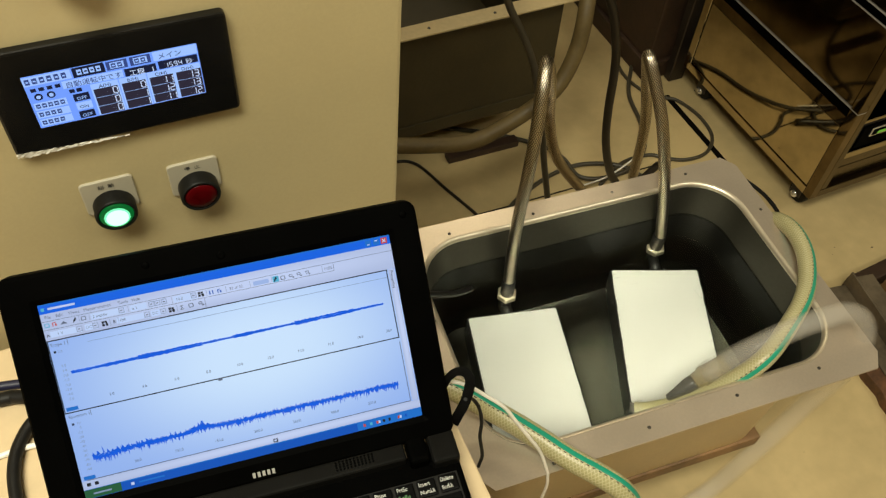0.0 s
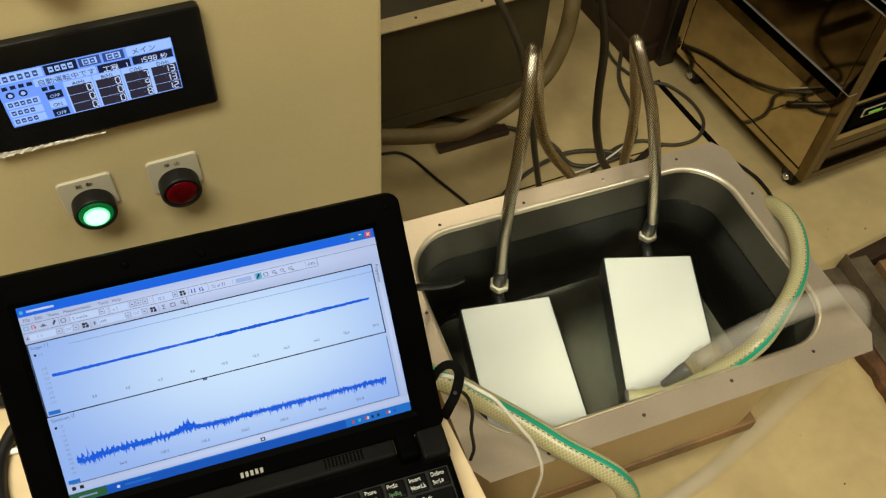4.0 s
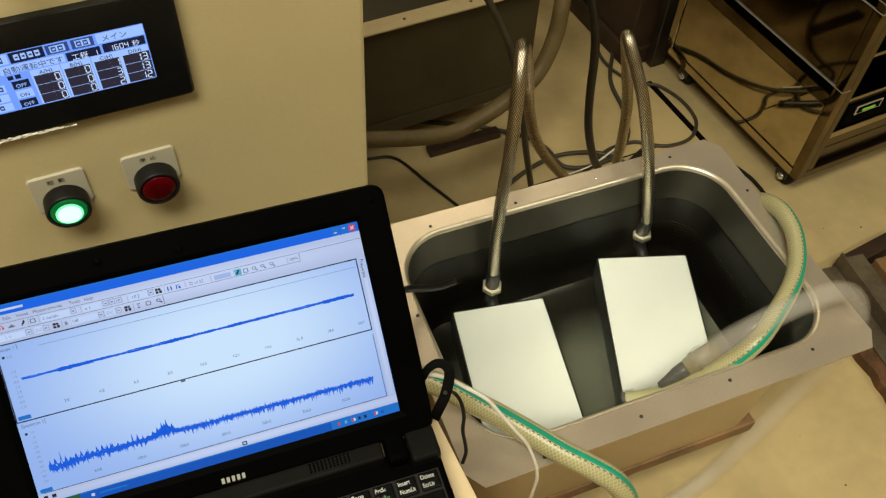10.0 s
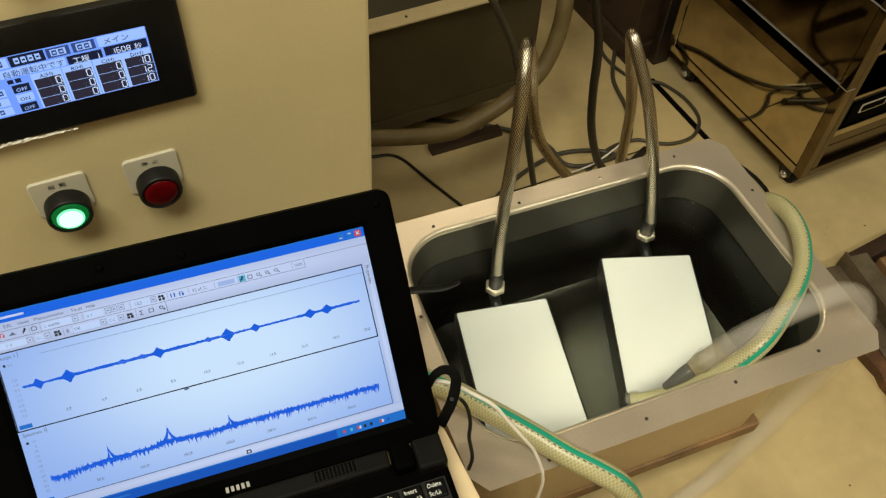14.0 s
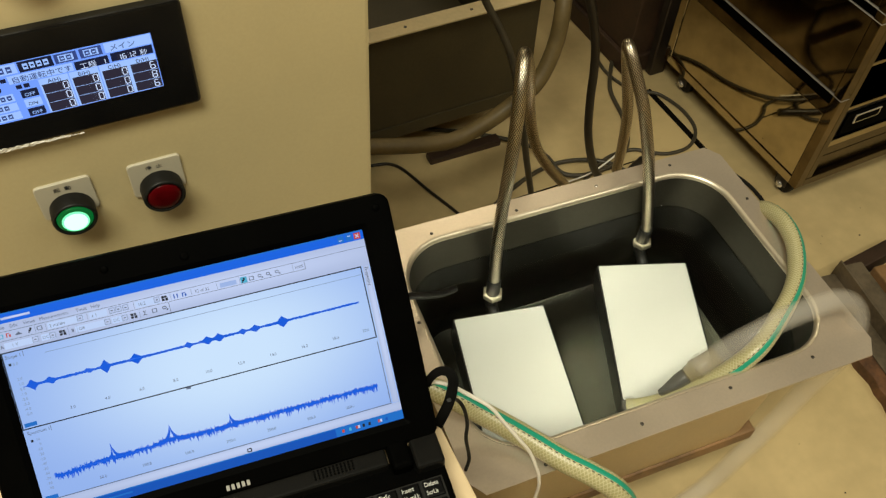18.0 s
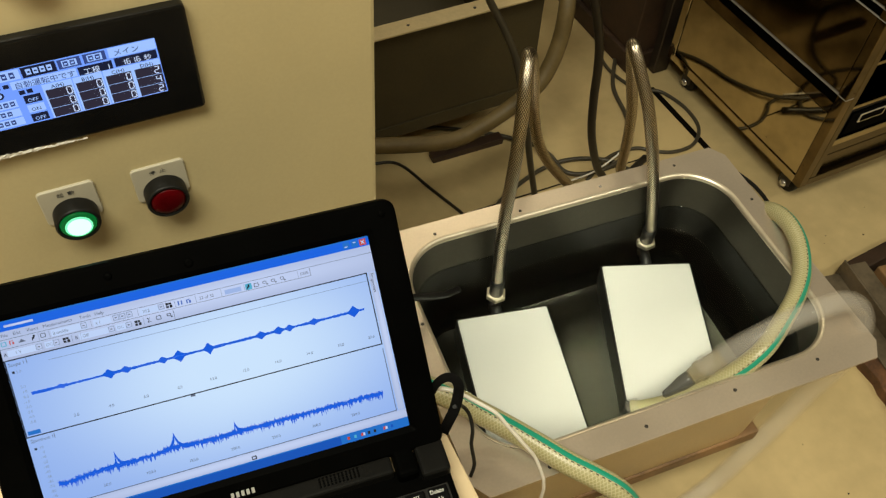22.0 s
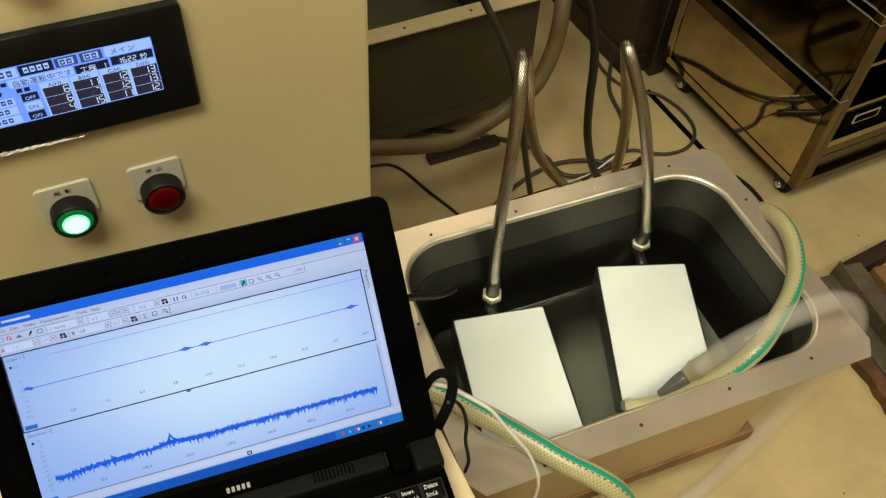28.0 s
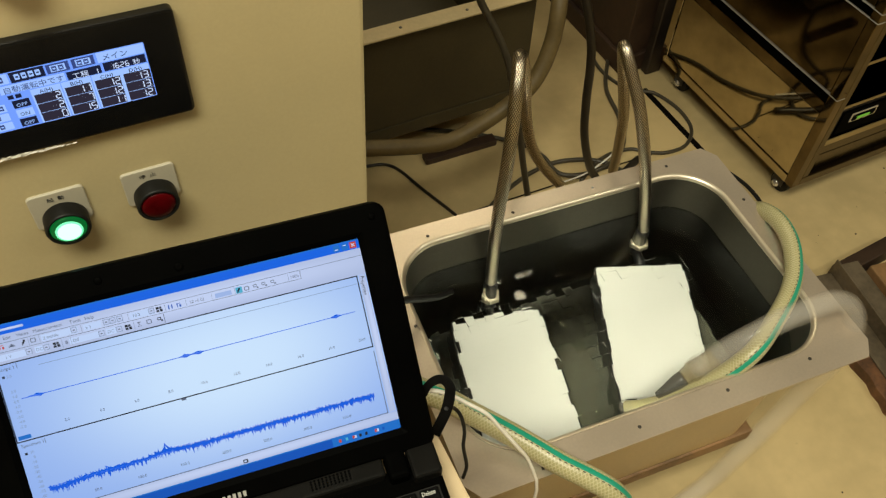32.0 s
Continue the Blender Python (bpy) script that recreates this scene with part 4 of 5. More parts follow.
def water_patches(hx=0.2352, hy=0.1512, ny=18):
    """The surface in small flat pieces, each free to rock; finer over the first transducer."""
    xs = [-hx + i * (hx - 0.01) / 17 for i in range(18)] + [-0.01 + (hx + 0.01) * (i + 1) / 10 for i in range(10)]
    h = 2 * hy / ny
    out = []
    meshes = {}
    for x0, x1 in zip(xs, xs[1:]):
        w = round(x1 - x0, 7)
        if w not in meshes:
            bm = bmesh.new()
            bm.faces.new([bm.verts.new((x * w / 2, y * h / 2, 0)) for x, y in ((-1, -1), (1, -1), (1, 1), (-1, 1))])
            meshes[w] = bpy.data.meshes.new("water_patch")
            bm.to_mesh(meshes[w])
            bm.free()
            meshes[w].materials.append(M_WATER)
        for j in range(ny):
            yj = -hy + (j + 0.5) * h
            me = meshes[w]
            xo, yo = max(abs(x0), abs(x1)), abs(yj) + h / 2
            if math.hypot(max(0, xo - (hx - 0.0632)), max(0, yo - (hy - 0.0632))) > 0.0632:
                bm = bmesh.new()
                vs = []
                for x, y in ((x0, yj - h / 2), (x1, yj - h / 2), (x1, yj + h / 2), (x0, yj + h / 2)):
                    ex, ey = abs(x) - (hx - 0.0632), abs(y) - (hy - 0.0632)
                    if ex > 0 and ey > 0:
                        k = min(1.0, 0.0632 / math.hypot(ex, ey))
                        x, y = math.copysign(hx - 0.0632 + ex * k, x), math.copysign(hy - 0.0632 + ey * k, y)
                    vs.append(bm.verts.new((x - 0.5 * (x0 + x1), y - yj, 0)))
                bm.faces.new(vs)
                me = bpy.data.meshes.new("water_patch")
                bm.to_mesh(me)
                bm.free()
                me.materials.append(M_WATER)
            ob = new("water_patch", me)
            ob.parent = WATER
            at = Vector((0.5 * (x0 + x1), -hy + (j + 0.5) * h, 0))
            ob.location = at
            ob.visible_shadow = False
            out.append((ob, at))
    return out


PATCHES = water_patches()


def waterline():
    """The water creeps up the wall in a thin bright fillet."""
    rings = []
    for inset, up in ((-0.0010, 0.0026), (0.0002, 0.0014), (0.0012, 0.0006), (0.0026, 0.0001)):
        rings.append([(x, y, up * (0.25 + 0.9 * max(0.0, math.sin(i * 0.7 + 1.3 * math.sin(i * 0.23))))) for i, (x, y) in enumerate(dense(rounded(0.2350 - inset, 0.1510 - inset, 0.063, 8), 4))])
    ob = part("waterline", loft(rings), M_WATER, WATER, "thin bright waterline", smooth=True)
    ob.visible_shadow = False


def dense(pts, n):
    """A closed outline with n points for each one."""
    return [(a[0] + (b[0] - a[0]) * k / n, a[1] + (b[1] - a[1]) * k / n) for a, b in zip(pts, pts[1:] + pts[:1]) for k in range(n)]


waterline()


def transducer(x, y, rz, pitch=0.0, lean=0.0):
    ob = thing("ultrasonic_transducer", "white-faced immersed transducer box with dark sides, on the tank bottom", "transducer", "transducers in the tank", at=(x, y, 0.0), rz=rz)
    ob.matrix_basis = pose(x, y, 0.2555, 0, 0, rz) @ pose(0, 0, 0, pitch, lean) @ pose(0, 0, -0.2555)
    # The steel case's dark reflections are put into its colour.
    part("case", prism(rounded(0.0695, 0.114, 0.004, 3), 0.186, 0.2535, 0.002), M_SIDE, ob, "case with dark reflections put into its colour")
    part("face_plate", prism(rounded(0.0668, 0.1110, 0.002, 2), 0.2530, 0.2555, 0.0006), M_WHITE, ob, "face plate with a white ceiling reflection put into its colour")
    return ob


T1 = transducer(0.3819, 0.4634, -13.7)
T2 = transducer(0.604, 0.4538, -23.1, 2.6, -2.2)


def hose_thing(name, label, pts, r, material, group="", phase=0.0):
    ob = thing(name, label, "hose", group)
    tube("hose_wall", pts, r, material, ob, phase=phase, n=18)
    return ob


G1 = hose_thing("reinforced_hose", "clear yarn-reinforced hose with green stripe hung over the tank rim",
                [(0.839, 0.559, 0.25), (0.8, 0.522, 0.38), (0.784, 0.495, 0.425), (0.772, 0.456, 0.446), (0.756, 0.418, 0.452), (0.729, 0.382, 0.455), (0.698, 0.355, 0.457), (0.659, 0.332, 0.457), (0.611, 0.309, 0.447), (0.577, 0.307, 0.42), (0.545, 0.313, 0.392), (0.509, 0.323, 0.366), (0.479, 0.333, 0.352), (0.465, 0.341, 0.346)], 0.0119, M_GREENHOSE, "reinforced hoses", 0.42)
hose_thing("reinforced_hose", "clear yarn-reinforced hose with green stripe lying over the tank corner",
                [(0.12, 0.47, 0.50), (0.175, 0.437, 0.498), (0.226, 0.39, 0.487), (0.253, 0.366, 0.47), (0.277, 0.338, 0.462), (0.297, 0.31, 0.458), (0.316, 0.281, 0.455), (0.337, 0.256, 0.45), (0.356, 0.236, 0.438), (0.37, 0.223, 0.41), (0.384, 0.21, 0.35), (0.408, 0.19, 0.22), (0.418, 0.17, 0.08), (0.458, 0.13, 0.0135), (0.548, 0.07, 0.0135)], 0.0132, M_GREENHOSE, "reinforced hoses", 0.02)
CLEAR_LINE = [(0.548, 0.331, 0.408), (0.581, 0.324, 0.445), (0.612, 0.319, 0.466), (0.648, 0.317, 0.477), (0.689, 0.315, 0.478), (0.728, 0.314, 0.47), (0.753, 0.306, 0.455), (0.762, 0.294, 0.432), (0.761, 0.286, 0.4), (0.759, 0.284, 0.34), (0.749, 0.288, 0.28), (0.732, 0.289, 0.19), (0.7, 0.288, 0.11), (0.659, 0.286, 0.03), (0.573, 0.276, 0.016), (0.464, 0.254, 0.016)]
CL = hose_thing("clear_hose", "milky clear plastic hose bent over the tank rim",
                CLEAR_LINE, 0.0150, M_CLEARHOSE)


tube("bore", [tuple(p) for p in glide(CLEAR_LINE, 3)], 0.0116, M_CLEARHOSE, CL, "inner wall of the clear hose", n=18, steps=3)


def nozzle():
    """Barbed grey fitting at the end of the clear hose, and the tip of the reinforced one."""
    root, tip = Vector((0.556, 0.3305, 0.409)), Vector((0.500, 0.333, 0.370))
    m = Matrix.Translation(root) @ (tip - root).to_track_quat("Z", "Y").to_matrix().to_4x4()
    part("barb", lathe([(0.0125, -0.022), (0.0128, 0.0), (0.0128, 0.004), (0.0142, 0.006), (0.0142, 0.013), (0.0120, 0.015), (0.0115, 0.022), (0.0085, 0.026)], 24, m), M_YELLOWPLASTIC, CL, "yellowed clear hose barb", smooth=True)
    part("clamp", lathe([(0.0156, -0.004), (0.0163, -0.003), (0.0163, 0.003), (0.0156, 0.004)], 24, m), M_CLEARHOSE, CL, "clear hose collar", smooth=True)
    part("tip", lathe([(0.0100, 0.024), (0.0105, 0.026), (0.0100, 0.036), (0.0072, 0.050), (0.0050, 0.064), (0.0, 0.066)], 24, m), M_GREYPLASTIC, CL, "grey tapered nozzle tip", smooth=True)
    d2 = (Vector((-0.10, 0.03, -0.05))).to_track_quat("Z", "Y").to_matrix().to_4x4()
    part("hose_mouth", lathe([(0.0122, -0.012), (0.0130, -0.010), (0.0130, 0.004), (0.0090, 0.005), (0.0085, -0.01)], 24, Matrix.Translation((0.4650, 0.3410, 0.3460)) @ d2), M_CLEARHOSE, G1, "clear cut end", smooth=True)


nozzle()
H1 = hose_thing("braided_hose", "stainless braided hose rising from the transducer", [(0.411, 0.597, 0.28), (0.409, 0.6, 0.414), (0.412, 0.604, 0.48), (0.419, 0.61, 0.541), (0.427, 0.62, 0.596), (0.438, 0.638, 0.647), (0.448, 0.655, 0.67), (0.458, 0.67, 0.672), (0.476, 0.69, 0.645), (0.498, 0.71, 0.589), (0.521, 0.73, 0.506), (0.548, 0.742, 0.425), (0.582, 0.75, 0.36), (0.627, 0.75, 0.294)], 0.0083, M_BRAID, "braided hoses")
H2 = hose_thing("braided_hose", "stainless braided hose rising from the transducer", [(0.668, 0.588, 0.276), (0.665, 0.588, 0.337), (0.653, 0.59, 0.406), (0.639, 0.6, 0.484), (0.628, 0.622, 0.556), (0.622, 0.645, 0.597), (0.617, 0.668, 0.63), (0.622, 0.68, 0.628), (0.645, 0.7, 0.587), (0.671, 0.715, 0.523), (0.702, 0.73, 0.435), (0.723, 0.745, 0.348), (0.735, 0.755, 0.279)], 0.0083, M_BRAID, "braided hoses")


def hose_joints():
    """Elbows and bright nuts between the transducers and their braided hoses."""
    for tr, hose, x, y in ((T1, H1, 0.4105, 0.598), (T2, H2, 0.667, 0.589)):
        inv = tr.matrix_basis.inverted()
        here = inv @ Vector((x, y, 0.27))
        m = pose(here.x, here.y, 0)
        part("elbow", lathe([(0.009, 0.222), (0.009, 0.268)], 20, m), M_SIDE, tr, "black elbow", smooth=True)
        part("stub", lathe([(0.0085, 0.0), (0.0085, max(0.004, here.y - 0.108))], 16, pose(here.x, 0.110, 0.236, -90)), M_SIDE, tr, "black stub", smooth=True)
        hexa = lathe([(0.0085, 0.266), (0.0150, 0.267), (0.0155, 0.269), (0.0155, 0.277), (0.0148, 0.279), (0.0100, 0.280)], 6, pose(x, y, 0))
        part("nut", hexa, M_LIP, hose, "bright hexagon nut")
        part("ferrule", lathe([(0.0102, 0.278), (0.0102, 0.322), (0.0094, 0.326), (0.0075, 0.326)], 20, pose(x, y, 0)), M_SIDE, hose, "black ferrule", smooth=True)


hose_joints()


def flange_screws():
    """Small dark screws along the tank flange."""
    inv = TANK.matrix_basis.inverted()
    spots = [(0.3302, 0.6443), (0.4557, 0.634), (0.5824, 0.6281), (0.705, 0.620), (0.4305, 0.2882), (0.5536, 0.2835), (0.6732, 0.2755), (0.305, 0.292), (0.247, 0.405), (0.255, 0.52), (0.762, 0.40), (0.768, 0.52)]
    for i, (x, y) in enumerate(spots):
        p = inv @ Vector((x, y, RIM))
        part("screw", lathe([(0.0023, 0.0), (0.0022, 0.0006), (0.0014, 0.0010), (0.0, 0.0011)], 12, Matrix.Translation(p)), M_DARKSTEEL if i != 2 else M_CHROME, TANK, smooth=True)


flange_screws()

READOUT = []


def steel_cabinet():
    """Polished cabinet: framed side panels, a ledge, open shelves in front, casters."""
    ob = thing("steel_cabinet", "mirror-polished stainless steel cabinet with open front shelves on casters", "cabinet", at=(1.5, 0.95, 0.0))
    m = pose(-1.5, -0.95, 0)
    x0, x1, y0, y1 = 1.19, 1.85, 0.716, 1.175
    B = lambda n, a_, mt, lb="", bv=0.001: part(n, block(*a_, bv, 1, m), mt, ob, lb)
    # Dark colour chosen to cut the light bounced below the cabinet.
    B("bottom_plate", (x0 + 0.002, x1, y0 + 0.004, y1, 0.076, 0.086), M_DARKSTEEL, "underside darkened to deepen the shade below")
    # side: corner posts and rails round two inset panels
    B("corner_post", (x0, x0 + 0.02, y0, y0 + 0.020, 0.072, 0.95), M_DARKREFLECT)
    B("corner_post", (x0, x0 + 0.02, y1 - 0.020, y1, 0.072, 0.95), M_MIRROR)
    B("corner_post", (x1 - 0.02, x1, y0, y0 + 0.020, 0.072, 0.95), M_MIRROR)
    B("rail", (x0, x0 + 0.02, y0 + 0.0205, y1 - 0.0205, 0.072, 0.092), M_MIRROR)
    # Black strip, then a brown one, painted for a dark band of reflection.
    B("rail", (x0 + 0.001, x0 + 0.02, y0 + 0.0205, y1 - 0.0205, 0.284, 0.3048), M_BLACK, "black strip for the dark reflection below the ledge")
    B("rail", (x0 + 0.0016, x0 + 0.02, y0 + 0.0205, y1 - 0.0205, 0.258, 0.2835), M_DARKREFLECT, "strip with the fading dark reflection put into its colour")
    B("ledge", (x0 - 0.001, x0 + 0.02, y0 - 0.001, y1, 0.3053, 0.3062), M_LEDGE, "bright steel ledge")
    for z in (0.472, 0.490):
        B("ledge", (x0 - 0.001, x0 + 0.02, y0 - 0.001, y1, z, z + 0.0014), M_LEDGE, "bright steel ledge")
    # Another black strip where the side mirrors something dark.
    B("rail", (x0 + 0.001, x0 + 0.02, y0 + 0.0205, y1 - 0.0205, 0.4740, 0.4895), M_BLACK, "black strip for the dark reflection between the ledges")
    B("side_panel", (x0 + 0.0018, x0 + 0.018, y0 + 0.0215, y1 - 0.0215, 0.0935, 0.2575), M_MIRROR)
    # Upper panels mirror dark things; that darkness is in their colour.
    B("side_panel", (x0 + 0.0018, x0 + 0.018, y0 + 0.0215, y1 - 0.0215, 0.3080, 0.4710), M_DARKREFLECT, "polished panel, dark reflections put into its colour")
    B("side_panel", (x0 + 0.0018, x0 + 0.018, y0 + 0.0215, y1 - 0.0215, 0.4925, 0.94), M_DARKREFLECT, "polished panel, dark reflections put into its colour")
    B("back_panel", (x0 + 0.021, x1, y1 - 0.012, y1, 0.09, 0.95), M_DARKSTEEL)
    B("far_side_panel", (x1 - 0.012, x1, y0 + 0.021, y1 - 0.013, 0.09, 0.95), M_DARKSTEEL)
    B("top_plate", (x0, x1, y0, y1, 0.951, 0.97), M_MIRROR)
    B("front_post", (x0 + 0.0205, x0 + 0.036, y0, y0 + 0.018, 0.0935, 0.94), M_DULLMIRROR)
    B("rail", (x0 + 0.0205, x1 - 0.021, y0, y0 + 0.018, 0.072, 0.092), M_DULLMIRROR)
    # Added panels fill the lower opening with the tone of its dim interior.
    B("drawer_front", (x0 + 0.037, x1 - 0.021, y0 + 0.012, y0 + 0.020, 0.094, 0.134), M_DULLMIRROR, "dull steel panel added to fill the lower opening")
    B("drawer_front", (x0 + 0.037, x1 - 0.021, y0 + 0.012, y0 + 0.020, 0.136, 0.172), M_DULLMIRROR, "dull steel panel added to fill the lower opening")
    for z, h in ((0.174, 0.016), (0.268, 0.008), (0.372, 0.008), (0.47, 0.008)):
        B("shelf", (x0 + 0.037, x1 - 0.013, y0 + 0.002, y1 - 0.013, z, z + h), M_MIRROR)
    # instrument on the shelf
    dev = thing("rack_instrument", "dark instrument with a green indicator on a cabinet shelf", "instrument", at=(1.42, 0.9, 0.190))
    md = pose(-1.42, -0.9, 0)
    part("case", block(1.245, 1.60, 0.728, 1.05, 0.0, 0.062, 0.003, 2, md), M_DARKSTEEL, dev)
    part("front_panel", block(1.247, 1.598, 0.722, 0.7275, 0.003, 0.059, 0.001, 1, md), M_BLACK, dev)
    part("slot", block(1.268, 1.335, 0.7195, 0.7222, 0.030, 0.052, 0.001, 1, md), M_CHROME, dev, "bright slot frame")
    part("slot_mouth", block(1.273, 1.330, 0.7185, 0.7200, 0.034, 0.048, 0, 1, md), M_BLACK, dev)
    readout = part("readout", block(1.284, 1.316, 0.7170, 0.7195, 0.0365, 0.0425, 0.0005, 1, md), glow("green_readout", (0.22, 0.55, 0.05), 0.6), dev, "green lit readout")
    READOUT.append(readout)
    for x in (x0 + 0.045, x1 - 0.05):
        for y in (y0 + 0.055, y1 - 0.05):
            w = part("caster", lathe([(0.0, -0.008), (0.022, -0.008), (0.024, -0.005), (0.024, 0.005), (0.022, 0.008), (0.0, 0.008)], 20, m @ pose(x, y, 0.024, 0, 90)), M_RUBBER, ob)
            part("fork", merge(block(x - 0.016, x - 0.012, y - 0.014, y + 0.014, 0.022, 0.072, 0.001, 1, m), block(x + 0.012, x + 0.016, y - 0.014, y + 0.014, 0.022, 0.072, 0.001, 1, m), block(x - 0.018, x + 0.018, y - 0.018, y + 0.018, 0.066, 0.0758, 0.001, 1, m)), M_DARKSTEEL, w, "steel fork")
            part("axle_cap", lathe([(0.0, -0.022), (0.007, -0.021), (0.009, -0.017), (0.009, -0.0165)], 16, m @ pose(x, y, 0.024, 0, 90)), M_CHROME, w, "bright axle cap", smooth=True)


steel_cabinet()


M_POST = mat("dull_brown_steel", (0.045, 0.033, 0.023), 0.35, metal=0.5, vary=0.25, scale=12, bump=0.05)


def dark_cabinet():
    ob = thing("dark_cabinet", "dark reddish-brown cabinet standing behind the steel one", "cabinet", at=(1.45, 1.7, 0.0))
    m = pose(-1.45, -1.7, 0)
    part("body", block(1.135, 1.8, 1.235, 2.2, 0.05, 1.1, 0.004, 2, m), M_DARKWOOD, ob)
    part("base_rail", block(1.125, 1.8, 1.225, 2.2, 0.0, 0.05, 0.002, 1, m), M_DARKWOOD, ob)
    part("corner_post", block(1.186, 1.228, 1.200, 1.2235, 0.0, 1.1, 0.002, 1, m), M_POST, ob, "dull brownish steel post")
    for z in (0.28, 0.52, 0.76):
        part("rail", block(1.128, 1.134, 1.24, 2.19, z, z + 0.014, 0.001, 1, m), M_DARKSTEEL, ob)


dark_cabinet()


def back_tank():
    ob = thing("rear_tank", "dark empty steel tank with cream screwed flange behind the control cabinet", "tank", at=(0.45, 1.2, 0.0))
    m = pose(-0.45, -1.2, 0)
    # Unseen depth to y1 is stretched to darken the steel cabinet's reflections.
    x0, x1, y0, y1, z = 0.215, 0.918, 1.107, 2.01, 0.391
    for a_ in ((x0, x1, y0, y0 + 0.036), (x0, x1, y1 - 0.034, y1), (x0, x0 + 0.034, y0 + 0.0365, y1 - 0.0345), (x1 - 0.034, x1, y0 + 0.0345, y1 - 0.0345)):
        part("flange", block(*a_, z - 0.004, z, 0.0006, 1, m), M_CREAM, ob)
    xb = 0.794
    part("front_wall", block(x0 + 0.01, xb, y0 + 0.030, y0 + 0.034, 0.152, z - 0.0045, 0, 1, m), M_OLIVE, ob)
    part("back_wall", block(x0 + 0.01, xb, y1 - 0.034, y1 - 0.030, 0.152, z - 0.0045, 0, 1, m), M_OLIVE, ob)
    for x in (x0 + 0.010, xb - 0.004):
        part("end_wall", block(x, x + 0.004, y0 + 0.0345, y1 - 0.0345, 0.152, z - 0.0045, 0, 1, m), M_OLIVE, ob)
    part("bottom", block(x0 + 0.01, xb, y0 + 0.026, y1 - 0.026, 0.120, 0.1515, 0.003, 2, m), M_OLIVE, ob, "folded bottom edge")
    for i in range(5):
        part("screw", lathe([(0.003, 0.0), (0.0028, 0.001), (0.0, 0.0014)], 10, m @ pose(0.372 + i * 0.132, y0 + 0.017, z)), M_DARKSTEEL, ob)
    for x in (0.25, 0.66):
        for y in (1.45, 1.92):
            part("leg", block(x - 0.02, x + 0.02, y - 0.02, y + 0.02, 0, 0.1195, 0.002, 1, m), M_OLIVE, ob)


back_tank()


# ---- hoses, cables and scraps round the tank ----
def cable(name, label, pts, r, material, group="", n=10):
    ob = tube(name, pts, r, material, None, n=n)
    return tagged(ob, label, "hose" if "hose" in name else "cable", group)


cable("ribbed_hose", "wide beige rubber hose curving behind the tank", [(0.200, 0.955, 0.362), (0.246, 0.95, 0.348), (0.355, 0.94, 0.319), (0.441, 0.928, 0.3), (0.502, 0.92, 0.295), (0.55, 0.918, 0.308), (0.603, 0.918, 0.332), (0.652, 0.922, 0.358), (0.68, 0.93, 0.387), (0.703, 0.943, 0.431), (0.717, 0.96, 0.481), (0.738, 1, 0.525), (0.75, 1.05, 0.565), (0.734, 1.14, 0.542)], 0.0140, M_DUCT, "", 16)
cable("black_hose", "thick dark rubber hose hanging behind the tank", [(0.725, 1, 0.568), (0.77, 0.97, 0.487), (0.793, 0.955, 0.399), (0.8, 0.948, 0.335), (0.8, 0.94, 0.268), (0.805, 0.93, 0.189), (0.827, 0.925, 0.108), (0.854, 0.925, 0.053), (0.894, 0.921, 0.012), (1, 0.962, 0.01)], 0.0082, M_BROWNCABLE, "", 14)
cable("grey_cable", "grey cable hanging over the rear tank flange", [(0.417, 1.1, 0.565), (0.454, 0.93, 0.67), (0.493, 0.87, 0.644), (0.52, 0.868, 0.593), (0.547, 0.866, 0.539), (0.566, 0.862, 0.49), (0.582, 0.858, 0.427), (0.599, 0.853, 0.346), (0.617, 0.85, 0.25), (0.659, 0.86, 0.102), (0.725, 0.899, 0.007), (0.799, 0.951, 0.006)], 0.0058, M_GREYCABLE)
cable("grey_cable", "thin grey cable looped on the beige floor", [(1.20, 1.50, 0.0045), (1.10, 1.30, 0.0045), (1.105, 1.19, 0.0045), (1.14, 1.153, 0.0045), (1.166, 1.13, 0.0045), (1.183, 1.065, 0.0045), (1.172, 0.998, 0.0045), (1.127, 0.958, 0.0045), (1.073, 0.956, 0.0045), (1.033, 0.976, 0.0045), (1.0, 1.0, 0.0045), (0.93, 1.0, 0.0045), (0.85, 0.96, 0.0045)], 0.0042, M_GREYCABLE)
cable("grey_cable", "grey cable coiled on the floor behind the tank", [(0.60, 0.92, 0.0055), (0.633, 0.97, 0.0055), (0.723, 1.013, 0.0055), (0.809, 1.031, 0.0055), (0.877, 1.018, 0.0055), (0.929, 0.985, 0.0055), (0.95, 0.93, 0.0055), (0.90, 0.89, 0.0055), (0.83, 0.90, 0.0055)], 0.005, M_GREYCABLE)
cable("grey_cable", "grey cable coiled on the floor behind the tank", [(0.50, 1.30, 0.006), (0.68, 1.20, 0.006), (0.78, 1.11, 0.012), (0.807, 1.053, 0.015), (0.811, 0.997, 0.015), (0.84, 0.973, 0.015), (0.886, 0.966, 0.015), (0.939, 0.975, 0.015), (1.0, 1.02, 0.012), (1.04, 1.10, 0.006), (1.07, 1.2, 0.006), (1.16, 1.32, 0.006)], 0.005, M_GREYCABLE)
for x_, y_, w_, h_, rz_ in ((0.655, 1.150, 0.17, 0.016, -2.0),):
    bar = thing("timber", "dark stained timber on the floor under the rear tank", "timber", "timbers", at=(x_, y_, 0.0), rz=rz_)
    part("beam", block(-w_ / 2, w_ / 2, -0.013, 0.013, 0.0, h_, 0.003, 2), M_DARKWOOD, bar)
